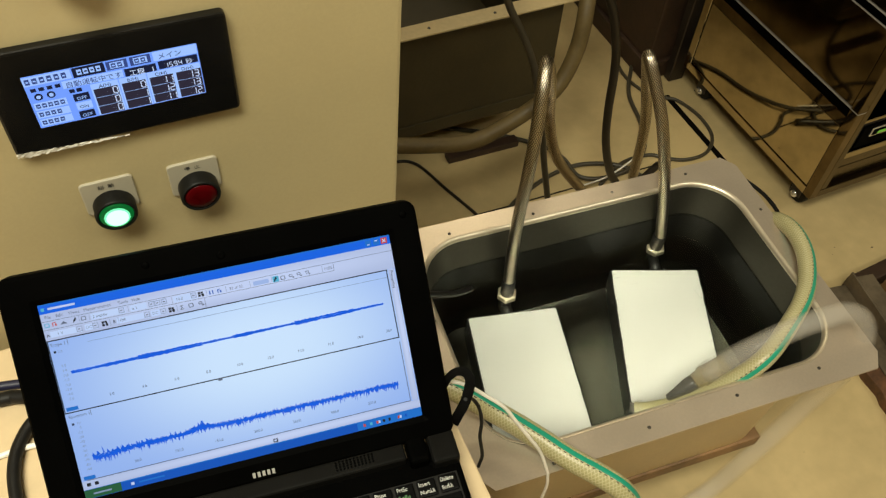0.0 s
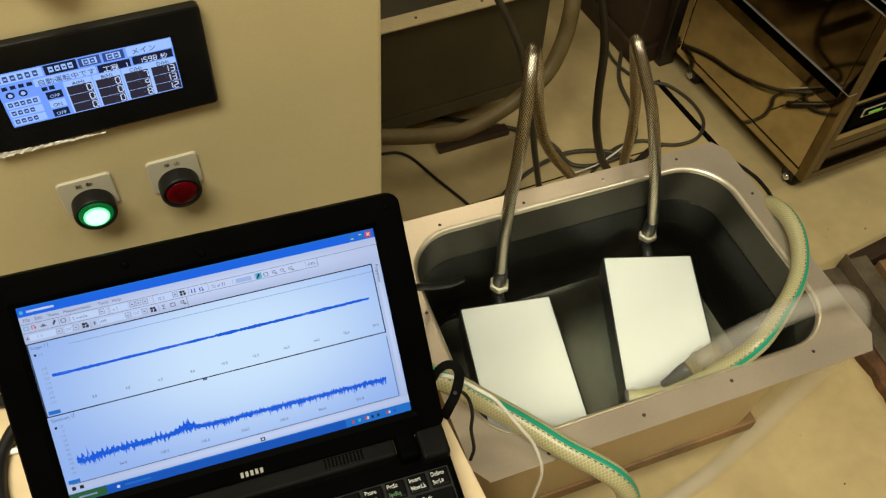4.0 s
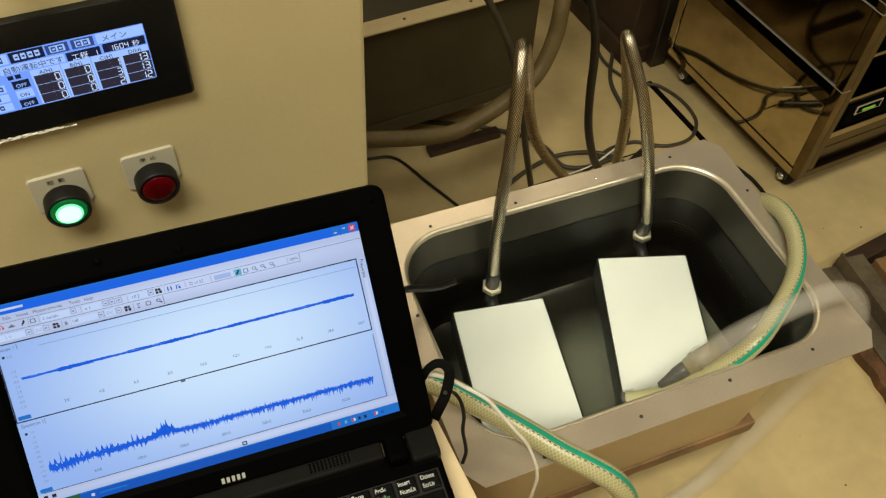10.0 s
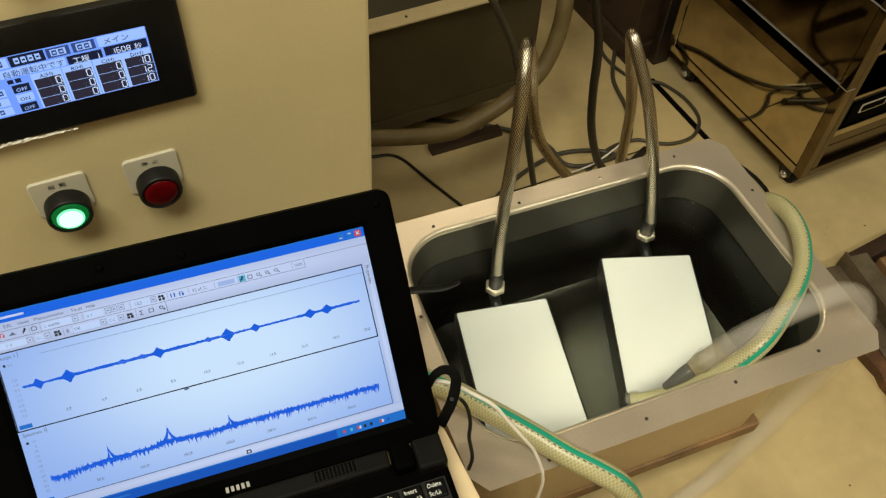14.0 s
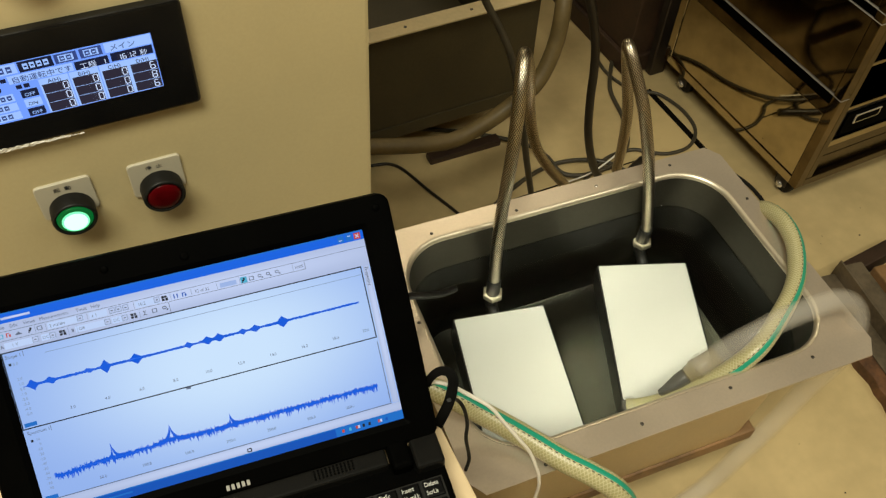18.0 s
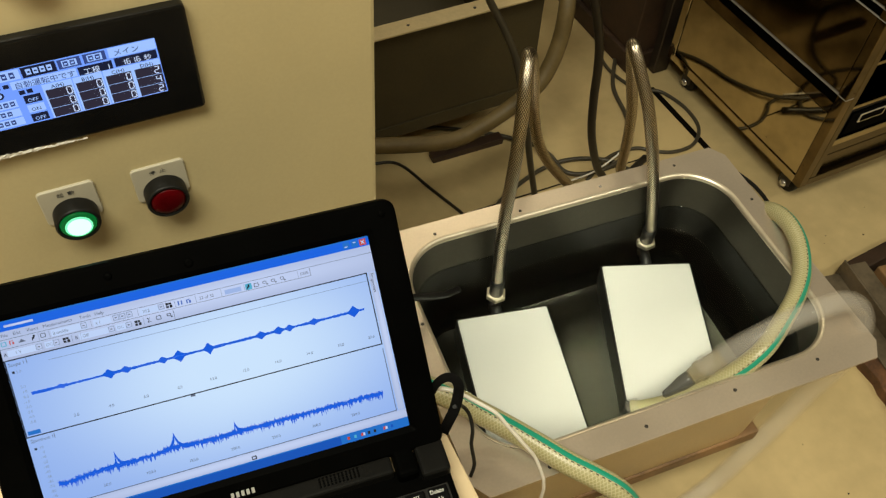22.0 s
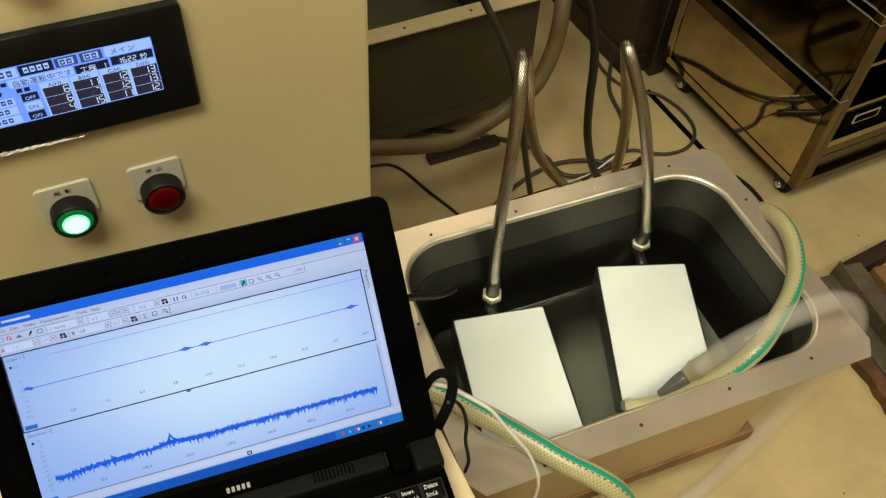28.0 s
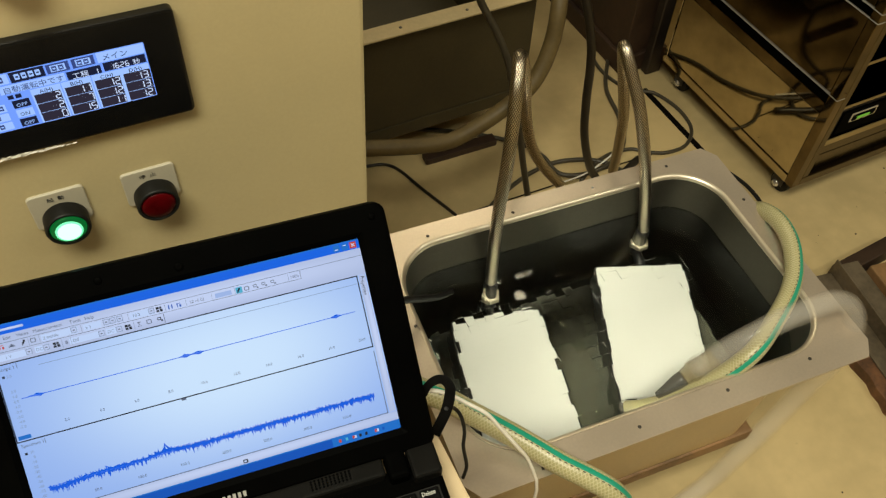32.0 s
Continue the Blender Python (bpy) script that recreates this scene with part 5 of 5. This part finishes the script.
cable("pale_cable", "thin pale cord lying over the coiled cables", [(0.80, 0.96, 0.022), (0.86, 0.962, 0.022), (0.92, 0.978, 0.022), (0.97, 1.0, 0.018)], 0.0018, M_WHITECABLE)
cable("grey_cable", "thin grey cable trailing across the floor", [(0.36, 1.20, 0.0035), (0.45, 1.189, 0.0035), (0.501, 1.165, 0.0035), (0.534, 1.071, 0.0035), (0.565, 0.979, 0.0035), (0.578, 0.911, 0.0035), (0.57, 0.85, 0.0035)], 0.0034, M_BROWNCABLE)
cable("black_cable", "black cable lying on the floor beside the steel cabinet", [(1.13, 0.92, 0.0045), (1.157, 0.862, 0.0045), (1.171, 0.816, 0.0045), (1.173, 0.78, 0.0045), (1.166, 0.745, 0.0045), (1.14, 0.72, 0.0045), (1.08, 0.70, 0.0045)], 0.0042, M_RUBBER)
cable("probe_cable", "black probe cable reaching over the tank corner", [(0.10, 0.40, 0.60), (0.17, 0.47, 0.56), (0.233, 0.517, 0.50), (0.272, 0.542, 0.45), (0.305, 0.560, 0.412), (0.333, 0.574, 0.390)], 0.0046, M_RUBBER)
joint = part("floor_joint", block(0.40, 1.02, 0.9785, 0.9815, 0.0, 0.001), M_GROOVE, m=pose(0, 0.021, 0, 0, 0, -1.8))
tagged(joint, "fine dark joint in the floor behind the tank", "floor joint", kind="structure")

# at the laptop
cable("white_cable", "thin white cable from the laptop hanging over the table edge", [(0.120, 0.262, 0.785), (0.1399, 0.2620, 0.7802), (0.1557, 0.2620, 0.7659), (0.1726, 0.2570, 0.7455), (0.1894, 0.2520, 0.7222), (0.2011, 0.2480, 0.6963), (0.2151, 0.2420, 0.6653), (0.2273, 0.2380, 0.6364), (0.2361, 0.2330, 0.6036), (0.2393, 0.2310, 0.5852), (0.2419, 0.2310, 0.5449), (0.238, 0.236, 0.4), (0.225, 0.245, 0.2), (0.21, 0.25, 0.03), (0.18, 0.26, 0.002)], 0.0016, M_WHITECABLE)
cable("white_cable", "thin white cable on the table behind the laptop", [(-0.30, 0.31, 0.7525), (-0.22, 0.33, 0.7525), (-0.177, 0.338, 0.7525), (-0.166, 0.34, 0.7525), (-0.145, 0.339, 0.7535), (-0.10, 0.33, 0.756), (-0.05, 0.34, 0.756)], 0.0022, M_WHITECABLE)
cable("black_cable", "black mains cable on the table behind the laptop", [(-0.30, 0.40, 0.756), (-0.22, 0.392, 0.756), (-0.161, 0.383, 0.757), (-0.147, 0.379, 0.758), (-0.11, 0.36, 0.762), (-0.05, 0.36, 0.758)], 0.0052, M_RUBBER)
cable("black_cable", "dark blue cable on the table behind the laptop", [(-0.30, 0.412, 0.7545), (-0.22, 0.405, 0.7545), (-0.161, 0.396, 0.7545), (-0.12, 0.385, 0.7545), (-0.06, 0.37, 0.7545)], 0.0036, M_NAVY)
cable("black_cable", "black cable bent beside the laptop on the table", [(-0.10, 0.35, 0.76), (-0.135, 0.358, 0.757), (-0.150, 0.346, 0.7565), (-0.158, 0.324, 0.7565), (-0.158, 0.294, 0.7565), (-0.15, 0.25, 0.7565), (-0.15, 0.18, 0.7565)], 0.0046, M_RUBBER)


def cable_strap():
    """A black hook-and-loop strap round the cables at the laptop's side, and a thin black lead."""
    ob = thing("cable_strap", "black fabric strap bundling cables at the laptop's side", "strap", at=(0.15, 0.245, 0.75))
    inv = Matrix.Translation((-0.15, -0.245, -0.75))
    line = glide([(0.138, 0.259, 0.782), (0.142, 0.261, 0.787), (0.148, 0.261, 0.791), (0.153, 0.258, 0.792), (0.155, 0.253, 0.789), (0.153, 0.249, 0.782), (0.148, 0.244, 0.774), (0.143, 0.242, 0.764), (0.139, 0.241, 0.754)], 6)
    bm = bmesh.new()
    rows_ = []
    for i, p in enumerate(line):
        d = (line[min(i + 1, len(line) - 1)] - line[max(i - 1, 0)]).normalized()
        side = d.cross(Vector((-0.234, -0.414, 0.880))).normalized()
        nrm = side.cross(d).normalized()
        w = 0.0026 + 0.0012 * min(1.0, i / 30)
        rows_.append([bm.verts.new(inv @ (p + side * a_ * w + nrm * b_ * 0.0011)) for a_, b_ in ((-1, -1), (1, -1), (1, 1), (-1, 1))])
    for a_, b_ in zip(rows_, rows_[1:]):
        for k in range(4):
            bm.faces.new((a_[k], a_[(k + 1) % 4], b_[(k + 1) % 4], b_[k]))
    bm.faces.new(rows_[0][::-1])
    bm.faces.new(rows_[-1])
    part("band", bm, M_FABRIC, ob)
    tube("lead", [inv @ Vector(p) for p in ((0.148, 0.244, 0.779), (0.1576, 0.2500, 0.7621), (0.1620, 0.2460, 0.7528), (0.1626, 0.2400, 0.7393), (0.1599, 0.2350, 0.7270), (0.1607, 0.2300, 0.7100), (0.1596, 0.2270, 0.7042), (0.1557, 0.2240, 0.6968))], 0.0014, M_RUBBER, ob, "thin black lead")




cable_strap()


def scraps():
    """Steel angle and planks on the floor beside the tank."""
    a_ = thing("steel_angle", "dirty dark steel angle bar lying on wooden scraps", "angle bar", at=(1.132, 0.40, 0.0))
    m = pose(0, 0, 0.024, 0, 0, -9.5)
    part("leaf", block(-0.036, 0.0005, -0.32, 0.135, 0.0, 0.004, 0.0008, 1, m), M_RUSTY, a_)
    part("leaf", block(0.001, 0.005, -0.32, 0.140, 0.0, 0.038, 0.0010, 2, m), M_RUSTY, a_)
    part("leaf", block(0.0055, 0.040, -0.32, 0.128, 0.0335, 0.038, 0.0008, 1, m), M_RUSTY, a_)
    rnd = random.Random(29)
    w = thing("wooden_scrap", "rotten reddish brown plank with a ragged edge on the floor", "plank", "wooden scraps", at=(1.115, 0.36, 0.0), rz=-9.5)
    rim = [(0.085, 0.15), (0.085, -0.36)] + [(-0.052 + rnd.uniform(-0.006, 0.007) + (0.012 if 5 < i < 12 else 0.0), -0.36 + 0.51 * i / 26) for i in range(27)]
    part("plank", prism(rim, 0.0, 0.0235, 0.003), M_ROTTEN, w)
    w = thing("wooden_scrap", "brown wooden board beside the steel angle", "plank", "wooden scraps", at=(1.245, 0.40, 0.0), rz=-9.5)
    part("plank", block(-0.036, 0.040, -0.32, 0.105, 0.0, 0.040, 0.004, 2), M_WOOD, w)
    w = thing("wooden_scrap", "dark wooden batten lying across the scraps", "plank", "wooden scraps", at=(1.215, 0.53, 0.0), rz=4)
    part("plank", block(-0.055, 0.13, -0.015, 0.015, 0.0, 0.042, 0.003, 2), M_DARKWOOD, w)


scraps()


def floor_specks():
    rnd = random.Random(11)
    bm = bmesh.new()
    for i in range(60):
        x, y = rnd.uniform(0.8, 1.9), rnd.uniform(-0.1, 1.15)
        r = rnd.uniform(0.0008, 0.0028)
        vs = [bm.verts.new((x + r * math.cos(k * 1.256) * rnd.uniform(0.6, 1.3), y + r * math.sin(k * 1.256) * rnd.uniform(0.6, 1.3), 0.0012)) for k in range(5)]
        tip = bm.verts.new((x, y, 0.0012 + r * 0.5))
        for k in range(5):
            bm.faces.new((vs[k], vs[(k + 1) % 5], tip))
    tagged(part("floor_crumbs", bm, M_CRUMB), "scattered dark crumbs on the floor", "crumbs", kind="stuff")


floor_specks()


# ---- what moves: the plotted traces, the counters, the water ----
EDGE = 76.7     # the tilt at which a strip of the plot is seen edge-on


def tilt_for(share):
    return EDGE - math.degrees(math.asin(max(0.02, min(1.0, share)) * math.sin(radians(EDGE))))


def lifted(x, y, z, share, half):
    """The pose on the display of a strip tilted to show that share of its height, raised clear of the glass."""
    a = tilt_for(share)
    up = half * math.sin(radians(a))
    return on_lid(x, y + 0.237 * up, z + up) @ pose(0, 0, 0, a)


def build_traces():
    rnd = random.Random(5)
    strips, bursts, peaks = [], [], []
    screen_layer("zero_line", -101.5, 99.0, 19.0, 19.45, 0.30, M_TRACE, SCREEN)
    for i in range(10):
        xs = [-101.2 + 20 * i + 20 * k / 40 for k in range(41)]
        hi = [rnd.uniform(1.1, 1.9) + 0.15 * math.sin(0.31 * x) for x in xs]
        lo = [-rnd.uniform(1.1, 1.9) - 0.15 * math.sin(0.31 * x) for x in xs]
        ob, cx = trace_strip("scope_trace", xs, hi, lo, 0.34, SCREEN)
        strips.append((ob, cx))
    for i in range(12):
        xs = [k * 0.3 for k in range(37)]
        wide = 4.6 if i % 3 else 3.7
        shape = [4.3 * max(0.0, 1 - abs((k - 18) * 0.3) / wide) ** 1.25 + 0.25 for k in range(37)]
        hi = [v * rnd.uniform(0.9, 1.04) for v in shape]
        lo = [-v * rnd.uniform(0.9, 1.04) for v in shape]
        ob, cx = trace_strip("scope_burst", xs, hi, lo, 0.38, SCREEN)
        bursts.append(ob)
    # spectrum: floor band, low-frequency spikes, three peaks
    n = 640
    xs = [-101.3 + 200.3 * k / (n - 1) for k in range(n)]
    mid = [-36.6 - 1.6 * math.exp(-((x + 95) / 9) ** 2) + 1.6 * math.exp(-((x + 31.7) / 9) ** 2) - 0.010 * max(0, x - 20) for x in xs]
    hi = [m_ + rnd.uniform(0.3, 1.5) + rnd.random() ** 3 * 1.6 for m_ in mid]
    lo = [m_ - rnd.uniform(0.4, 1.9) - (rnd.random() ** 3) * 3.4 for m_ in mid]
    band, cx = trace_strip("spectrum_floor", xs, hi, lo, 0.3, SCREEN)
    band.matrix_basis = on_lid(cx, 0, 0.30)
    xs = [-101 + 0.5 * k for k in range(150)]
    teeth = [rnd.uniform(0.35, 1.0) for _ in range(40)]
    line = [0.2 + rnd.random() ** 2 * 1.6 + 4.2 * math.exp(-((k - 137) / 14.0) ** 2) + 4.6 * teeth[k // 6] * max(0.0, 1 - abs((k % 6) - 2) / 2.2) ** 1.4 + {15: 6.5, 46: 3.6, 72: 3.2, 98: 2.8}.get(k, 0) for k in range(150)]
    spikes, cx2 = trace_strip("spectrum_noise", xs, [v + 0.5 for v in line], [v - 0.9 - rnd.random() * 1.6 - 0.35 * v for v in line], 0.34, SCREEN)
    for x, rise, fall, h in ((-66.5, 0.8, 1.3, 9.4), (-31.7, 2.4, 1.9, 9.6), (4.6, 0.7, 1.2, 6.8)):
        k_ = 81
        xs = [-9.0 + 18.0 * k / (k_ - 1) for k in range(k_)]
        line = [h * math.exp(-abs(v) / (rise if v < 0 else fall)) + rnd.uniform(-0.25, 0.25) for v in xs]
        steep = [abs(line[min(k + 1, k_ - 1)] - line[max(k - 1, 0)]) for k in range(k_)]
        ob, _ = trace_strip("spectrum_peak", xs, [f + 0.7 + rnd.random() * 0.3 for f in line], [f - 1.2 - rnd.random() * 0.8 - 1.0 * d for f, d in zip(line, steep)], 0.36, SCREEN)
        peaks.append((ob, x))
    return strips, bursts, spikes, cx2, peaks


STRIPS, BURSTS, SPIKES, SPIKE_X, PEAKS = build_traces()


def counter_values(t):
    """The twelve counters, in whole units, at second t."""
    # a row that has run out starts again from its full counts
    a, b, c, d = [], [], [], []
    for row, (turn, full) in enumerate(((24, (34, 11, 12, 13)), (26, (34, 7, 12, 13)), (24, (32, 15, 11, 12)))):
        again = t >= turn
        a.append(max(0, full[0] - t) if again else 0)
        b.append(full[1] if again else (int(row > 0) if t == 0 else 0))
        c.append(full[2] if again else max(0, min(full[2], (11, 13, 12)[row] - t)))
        d.append(full[3] if again or t < 11 else max(0, min(full[3], turn - t)))
    return a, b, c, d


def motions():
    # the green readout goes out and comes back
    lit, out = Matrix.Identity(4), pose(0, 0.006, 0)
    walk(READOUT[0], [(0.0, lit), (11.2, lit), (11.3, out), (31.4, out), (31.5, lit), (32.0, lit)])
    rnd = random.Random(17)
    end = 32.0
    # noise of the upper trace
    calm0 = (0.55, 0.65, 0.9, 0.8, 0.45, 0.7, 0.5, 0.85, 0.8, 0.45)
    for i, (ob, cx) in enumerate(STRIPS):
        rows = []
        for t in (0, 1, 2, 3, 5, 6, 7, 8, 9, 10, 10.6, 11, 12, 13, 16, 19, 22, 25, 25.6, 27, 28, 30, 32):
            if t == 0:
                share = calm0[i]
            elif t < 10.7:
                share = rnd.uniform(0.42, 0.68)
            elif t <= 11:
                share = 0.3
            elif t <= 25:
                share = rnd.uniform(0.36, 0.6)
            else:
                share = 0.06
            rows.append((t, lifted(cx, 19.2, 0.34, share, 2.0)))
        walk(ob, rows)
    # bursts on the upper trace: each stands at a place for a moment, then jumps on; second, place along the axis, share of its height
    def burst(ob, i, *stands):
        rows = [(0.0, lifted(stands[0][1], 19.2, 0.38 + 0.02 * i, 0.04, 4.4)), (10.5, lifted(stands[0][1], 19.2, 0.38 + 0.02 * i, 0.04, 4.4))]
        for t, x, share in stands:
            rows += [(t - 0.32, lifted(x, 19.2, 0.38 + 0.02 * i, share, 4.4)), (t + 0.32, lifted(x, 19.2, 0.38 + 0.02 * i, share, 4.4))]
            if t == 25:
                rows.append((25.55, lifted(x, 19.2, 0.38 + 0.02 * i, 0.45 if i == 4 else 0.08, 4.4)))
        rows.append((end, lifted(stands[-1][1] + 9.0 - 1.5 * i, 19.2, 0.38 + 0.02 * i, stands[-1][2], 4.4)))
        walk(ob, rows)

    burst(BURSTS[0], 0, (11, -93, 0.25), (12, -83.8, 0.33), (13, -91.4, 0.67), (14, -92.6, 0.75), (17, -99.4, 0.92), (18, -98.5, 0.75), (19, -55.8, 0.75), (20, -98.7, 0.67), (21, -95.9, 0.33), (22, -84.1, 0.33), (23, -96.7, 0.67), (24, -102.3, 0.5), (25, -93.8, 0.5), (28, -100.4, 0.25))
    burst(BURSTS[1], 1, (11, -93, 0.1), (12, -74.2, 0.5), (13, -74, 0.67), (14, -76.3, 0.92), (17, -81.4, 0.75), (18, -88.1, 0.5), (19, -44.3, 0.42), (20, -88.3, 0.5), (21, -88, 0.33), (22, -57.4, 0.67), (23, -65.6, 0.58), (24, -87.1, 0.33), (25, -83.6, 0.67), (28, -100.4, 0.1))
    burst(BURSTS[2], 2, (11, -36.4, 0.1), (12, -74.2, 0.1), (13, -62.8, 0.25), (14, -44.9, 0.33), (17, -48.2, 0.42), (18, -66.6, 0.33), (19, -24.3, 0.33), (20, -67.5, 0.5), (21, -70.4, 0.92), (22, -47.6, 0.5), (23, -54.2, 0.67), (24, -72, 0.42), (25, -77.2, 0.42), (28, -100.4, 0.1))
    burst(BURSTS[3], 3, (11, -36.4, 0.5), (12, -31.6, 0.67), (13, -44.2, 0.33), (14, -44.9, 0.1), (17, -39.9, 0.5), (18, -57.8, 1), (19, -24.3, 0.1), (20, -57.1, 0.67), (21, -45.4, 0.33), (22, -26.1, 0.5), (23, -47.7, 0.67), (24, -62.3, 0.83), (25, -77.2, 0.1), (28, -10.1, 0.1))
    burst(BURSTS[4], 4, (11, -36.4, 0.1), (12, 5.1, 0.25), (13, -24.4, 0.67), (14, -33.5, 0.33), (17, -31.7, 0.75), (18, -39.6, 0.75), (19, -15.1, 1), (20, -41.3, 1), (21, -20.1, 0.67), (22, -16.7, 0.83), (23, -31.2, 0.75), (24, -11.6, 0.75), (25, -61.7, 0.33), (28, -10.1, 0.25))
    burst(BURSTS[5], 5, (11, -23, 0.1), (12, 5.1, 0.1), (13, -24.4, 0.1), (14, -24.6, 0.75), (17, -16.6, 0.5), (18, -39.6, 0.1), (19, 3.1, 0.83), (20, -41.3, 0.1), (21, -9.9, 0.67), (22, -16.7, 0.1), (23, -7.7, 0.75), (24, -1, 0.67), (25, -52.9, 0.83), (28, -10.1, 0.1))
    burst(BURSTS[6], 6, (11, -23, 0.33), (12, 16.1, 0.5), (13, -7.5, 0.42), (14, 4.9, 0.33), (17, -8.8, 0.42), (18, -8.3, 0.42), (19, 35.7, 0.58), (20, 2.6, 0.42), (21, 12.4, 0.5), (22, 1, 0.83), (23, 16.4, 0.33), (24, 21.5, 0.42), (25, -35.7, 0.92), (28, 2, 0.1))
    burst(BURSTS[7], 7, (11, -23, 0.1), (12, 26.6, 0.67), (13, 16.4, 0.83), (14, 16.1, 1), (17, 7.3, 0.92), (18, 3, 0.58), (19, 45.3, 0.5), (20, 9.5, 0.75), (21, 21.8, 0.83), (22, 32.9, 0.58), (23, 43.4, 0.5), (24, 29.3, 0.58), (25, 7, 0.58), (28, 2, 0.25))
    burst(BURSTS[8], 8, (11, 56.9, 0.33), (12, 35.4, 0.33), (13, 33.9, 0.33), (14, 16.1, 0.1), (17, 33.4, 0.33), (18, 10, 0.58), (19, 45.3, 0.1), (20, 25.2, 0.58), (21, 37.6, 0.83), (22, 43.9, 0.58), (23, 55.2, 0.67), (24, 43.5, 0.58), (25, 7, 0.1), (28, 2, 0.1))
    burst(BURSTS[9], 9, (11, 56.9, 0.1), (12, 35.4, 0.1), (13, 67, 0.5), (14, 33.1, 0.58), (17, 60.1, 0.67), (18, 24.6, 0.42), (19, 54.3, 0.42), (20, 40.4, 0.42), (21, 71, 0.42), (22, 50.7, 0.5), (23, 75.1, 0.5), (24, 48.1, 0.75), (25, 14.7, 0.67), (28, 2, 0.1))
    burst(BURSTS[10], 10, (11, 66, 0.1), (12, 58.7, 0.5), (13, 77.9, 0.42), (14, 67, 0.67), (17, 69.1, 0.5), (18, 32.4, 0.5), (19, 76.2, 0.5), (20, 50.1, 0.83), (21, 80.9, 0.67), (22, 66.1, 0.5), (23, 85, 0.75), (24, 89, 0.42), (25, 32.2, 0.5), (28, 93.7, 0.1))
    burst(BURSTS[11], 11, (11, 66, 0.42), (12, 76.9, 0.42), (13, 85.9, 0.33), (14, 77.7, 0.67), (17, 91.1, 0.33), (18, 49.5, 0.83), (19, 93.6, 0.83), (20, 70, 0.33), (21, 88.3, 0.58), (22, 91.8, 0.83), (23, 96.4, 0.42), (24, 97.6, 0.67), (25, 53.6, 1), (28, 93.7, 0.25))
    # spectrum
    walk(SPIKES, [(t, lifted(SPIKE_X, -36.8, 0.34, v, 2.8)) for t, v in ((0, 0.7), (2, 0.85), (5, 0.95), (6, 1.0), (8, 1.0), (10, 1.0), (10.6, 0.8), (11.1, 0.12), (20, 0.1), (27, 0.12), (32, 0.22))])
    shares = (((0, 0.35), (3, 0.3), (6, 0.3), (10.5, 0.3), (11, 0.55), (12, 0.9), (25, 0.85), (26, 0.55), (28, 0.4), (30, 0.4), (32, 0.35)),
              ((0, 0.6), (3, 0.6), (6, 0.75), (10.5, 0.7), (11, 0.9), (12, 1.0), (25, 0.95), (26, 0.8), (28, 0.72), (30, 0.75), (32, 0.65)),
              ((0, 0.25), (3, 0.2), (6, 0.3), (10.5, 0.25), (11, 0.6), (12, 0.95), (25, 0.9), (26, 0.5), (28, 0.3), (30, 0.2), (32, 0.15)))
    for (ob, x), rows in zip(PEAKS, shares):
        walk(ob, [(t, lifted(x, -36.2, 0.37, v, 1.0)) for t, v in rows])
    # counters: flaps turn over where a figure changes
    lit = {}
    for t in range(33):
        vals = counter_values(t)
        for c in range(4):
            for r in range(3):
                txt = "%2d" % vals[c][r]
                for d in range(2):
                    for k in "abcdefg":
                        lit.setdefault((c, r, d, k), []).append(k in SEGMENTS[txt[d]])
        for d, figure in enumerate("%4d" % (1594 + t)):
            for k in "abcdefg":
                lit.setdefault((4, 0, d, k), []).append(k in SEGMENTS[figure])
    for key, states in lit.items():
        ob, base = FLAPS[key]
        now = 0.0 if states[0] else 180.0
        if len(set(states)) == 1:
            ob.matrix_basis = base @ pose(0, 0, 0, now)
            continue
        rows = [(0, base @ pose(0, 0, 0, now))]
        for t in range(1, 33):
            if states[t] != states[t - 1]:
                step = 60 if states[t - 1] else -60
                for k, dt in enumerate((0.6, 0.533, 0.467, 0.4)):
                    rows.append((t - dt, base @ pose(0, 0, 0, now + step * k)))
                now += 3 * step
        rows.append((end, base @ pose(0, 0, 0, now)))
        walk(ob, rows)
    # water: still, then rocking as the bursts of bubbles reach it
    times = (28.0, 28.3, 28.6, 28.9, 29.2, 29.5, 29.75, 30.0, 30.25, 30.5, 30.75, 31.0, 31.25, 31.5, 31.75, 32.0)
    for ob, at in PATCHES:
        left = at.x < -0.01
        rows = [(0, pose(*at, rnd.gauss(0, 0.5 if not left else 0.2), rnd.gauss(0, 0.5 if not left else 0.2), 0)), (2.0, pose(*at)), (27.6, pose(*at))]
        for t in times:
            grow = min(1.0, max(0.0, (t - (28.0 if left else 29.4)) / (1.6 if left else 2.6)))
            amp = grow * (3.4 if left else 1.5)
            rows.append((t, pose(*at, rnd.gauss(0, amp), rnd.gauss(0, amp), 0)))
        walk(ob, rows)


motions()
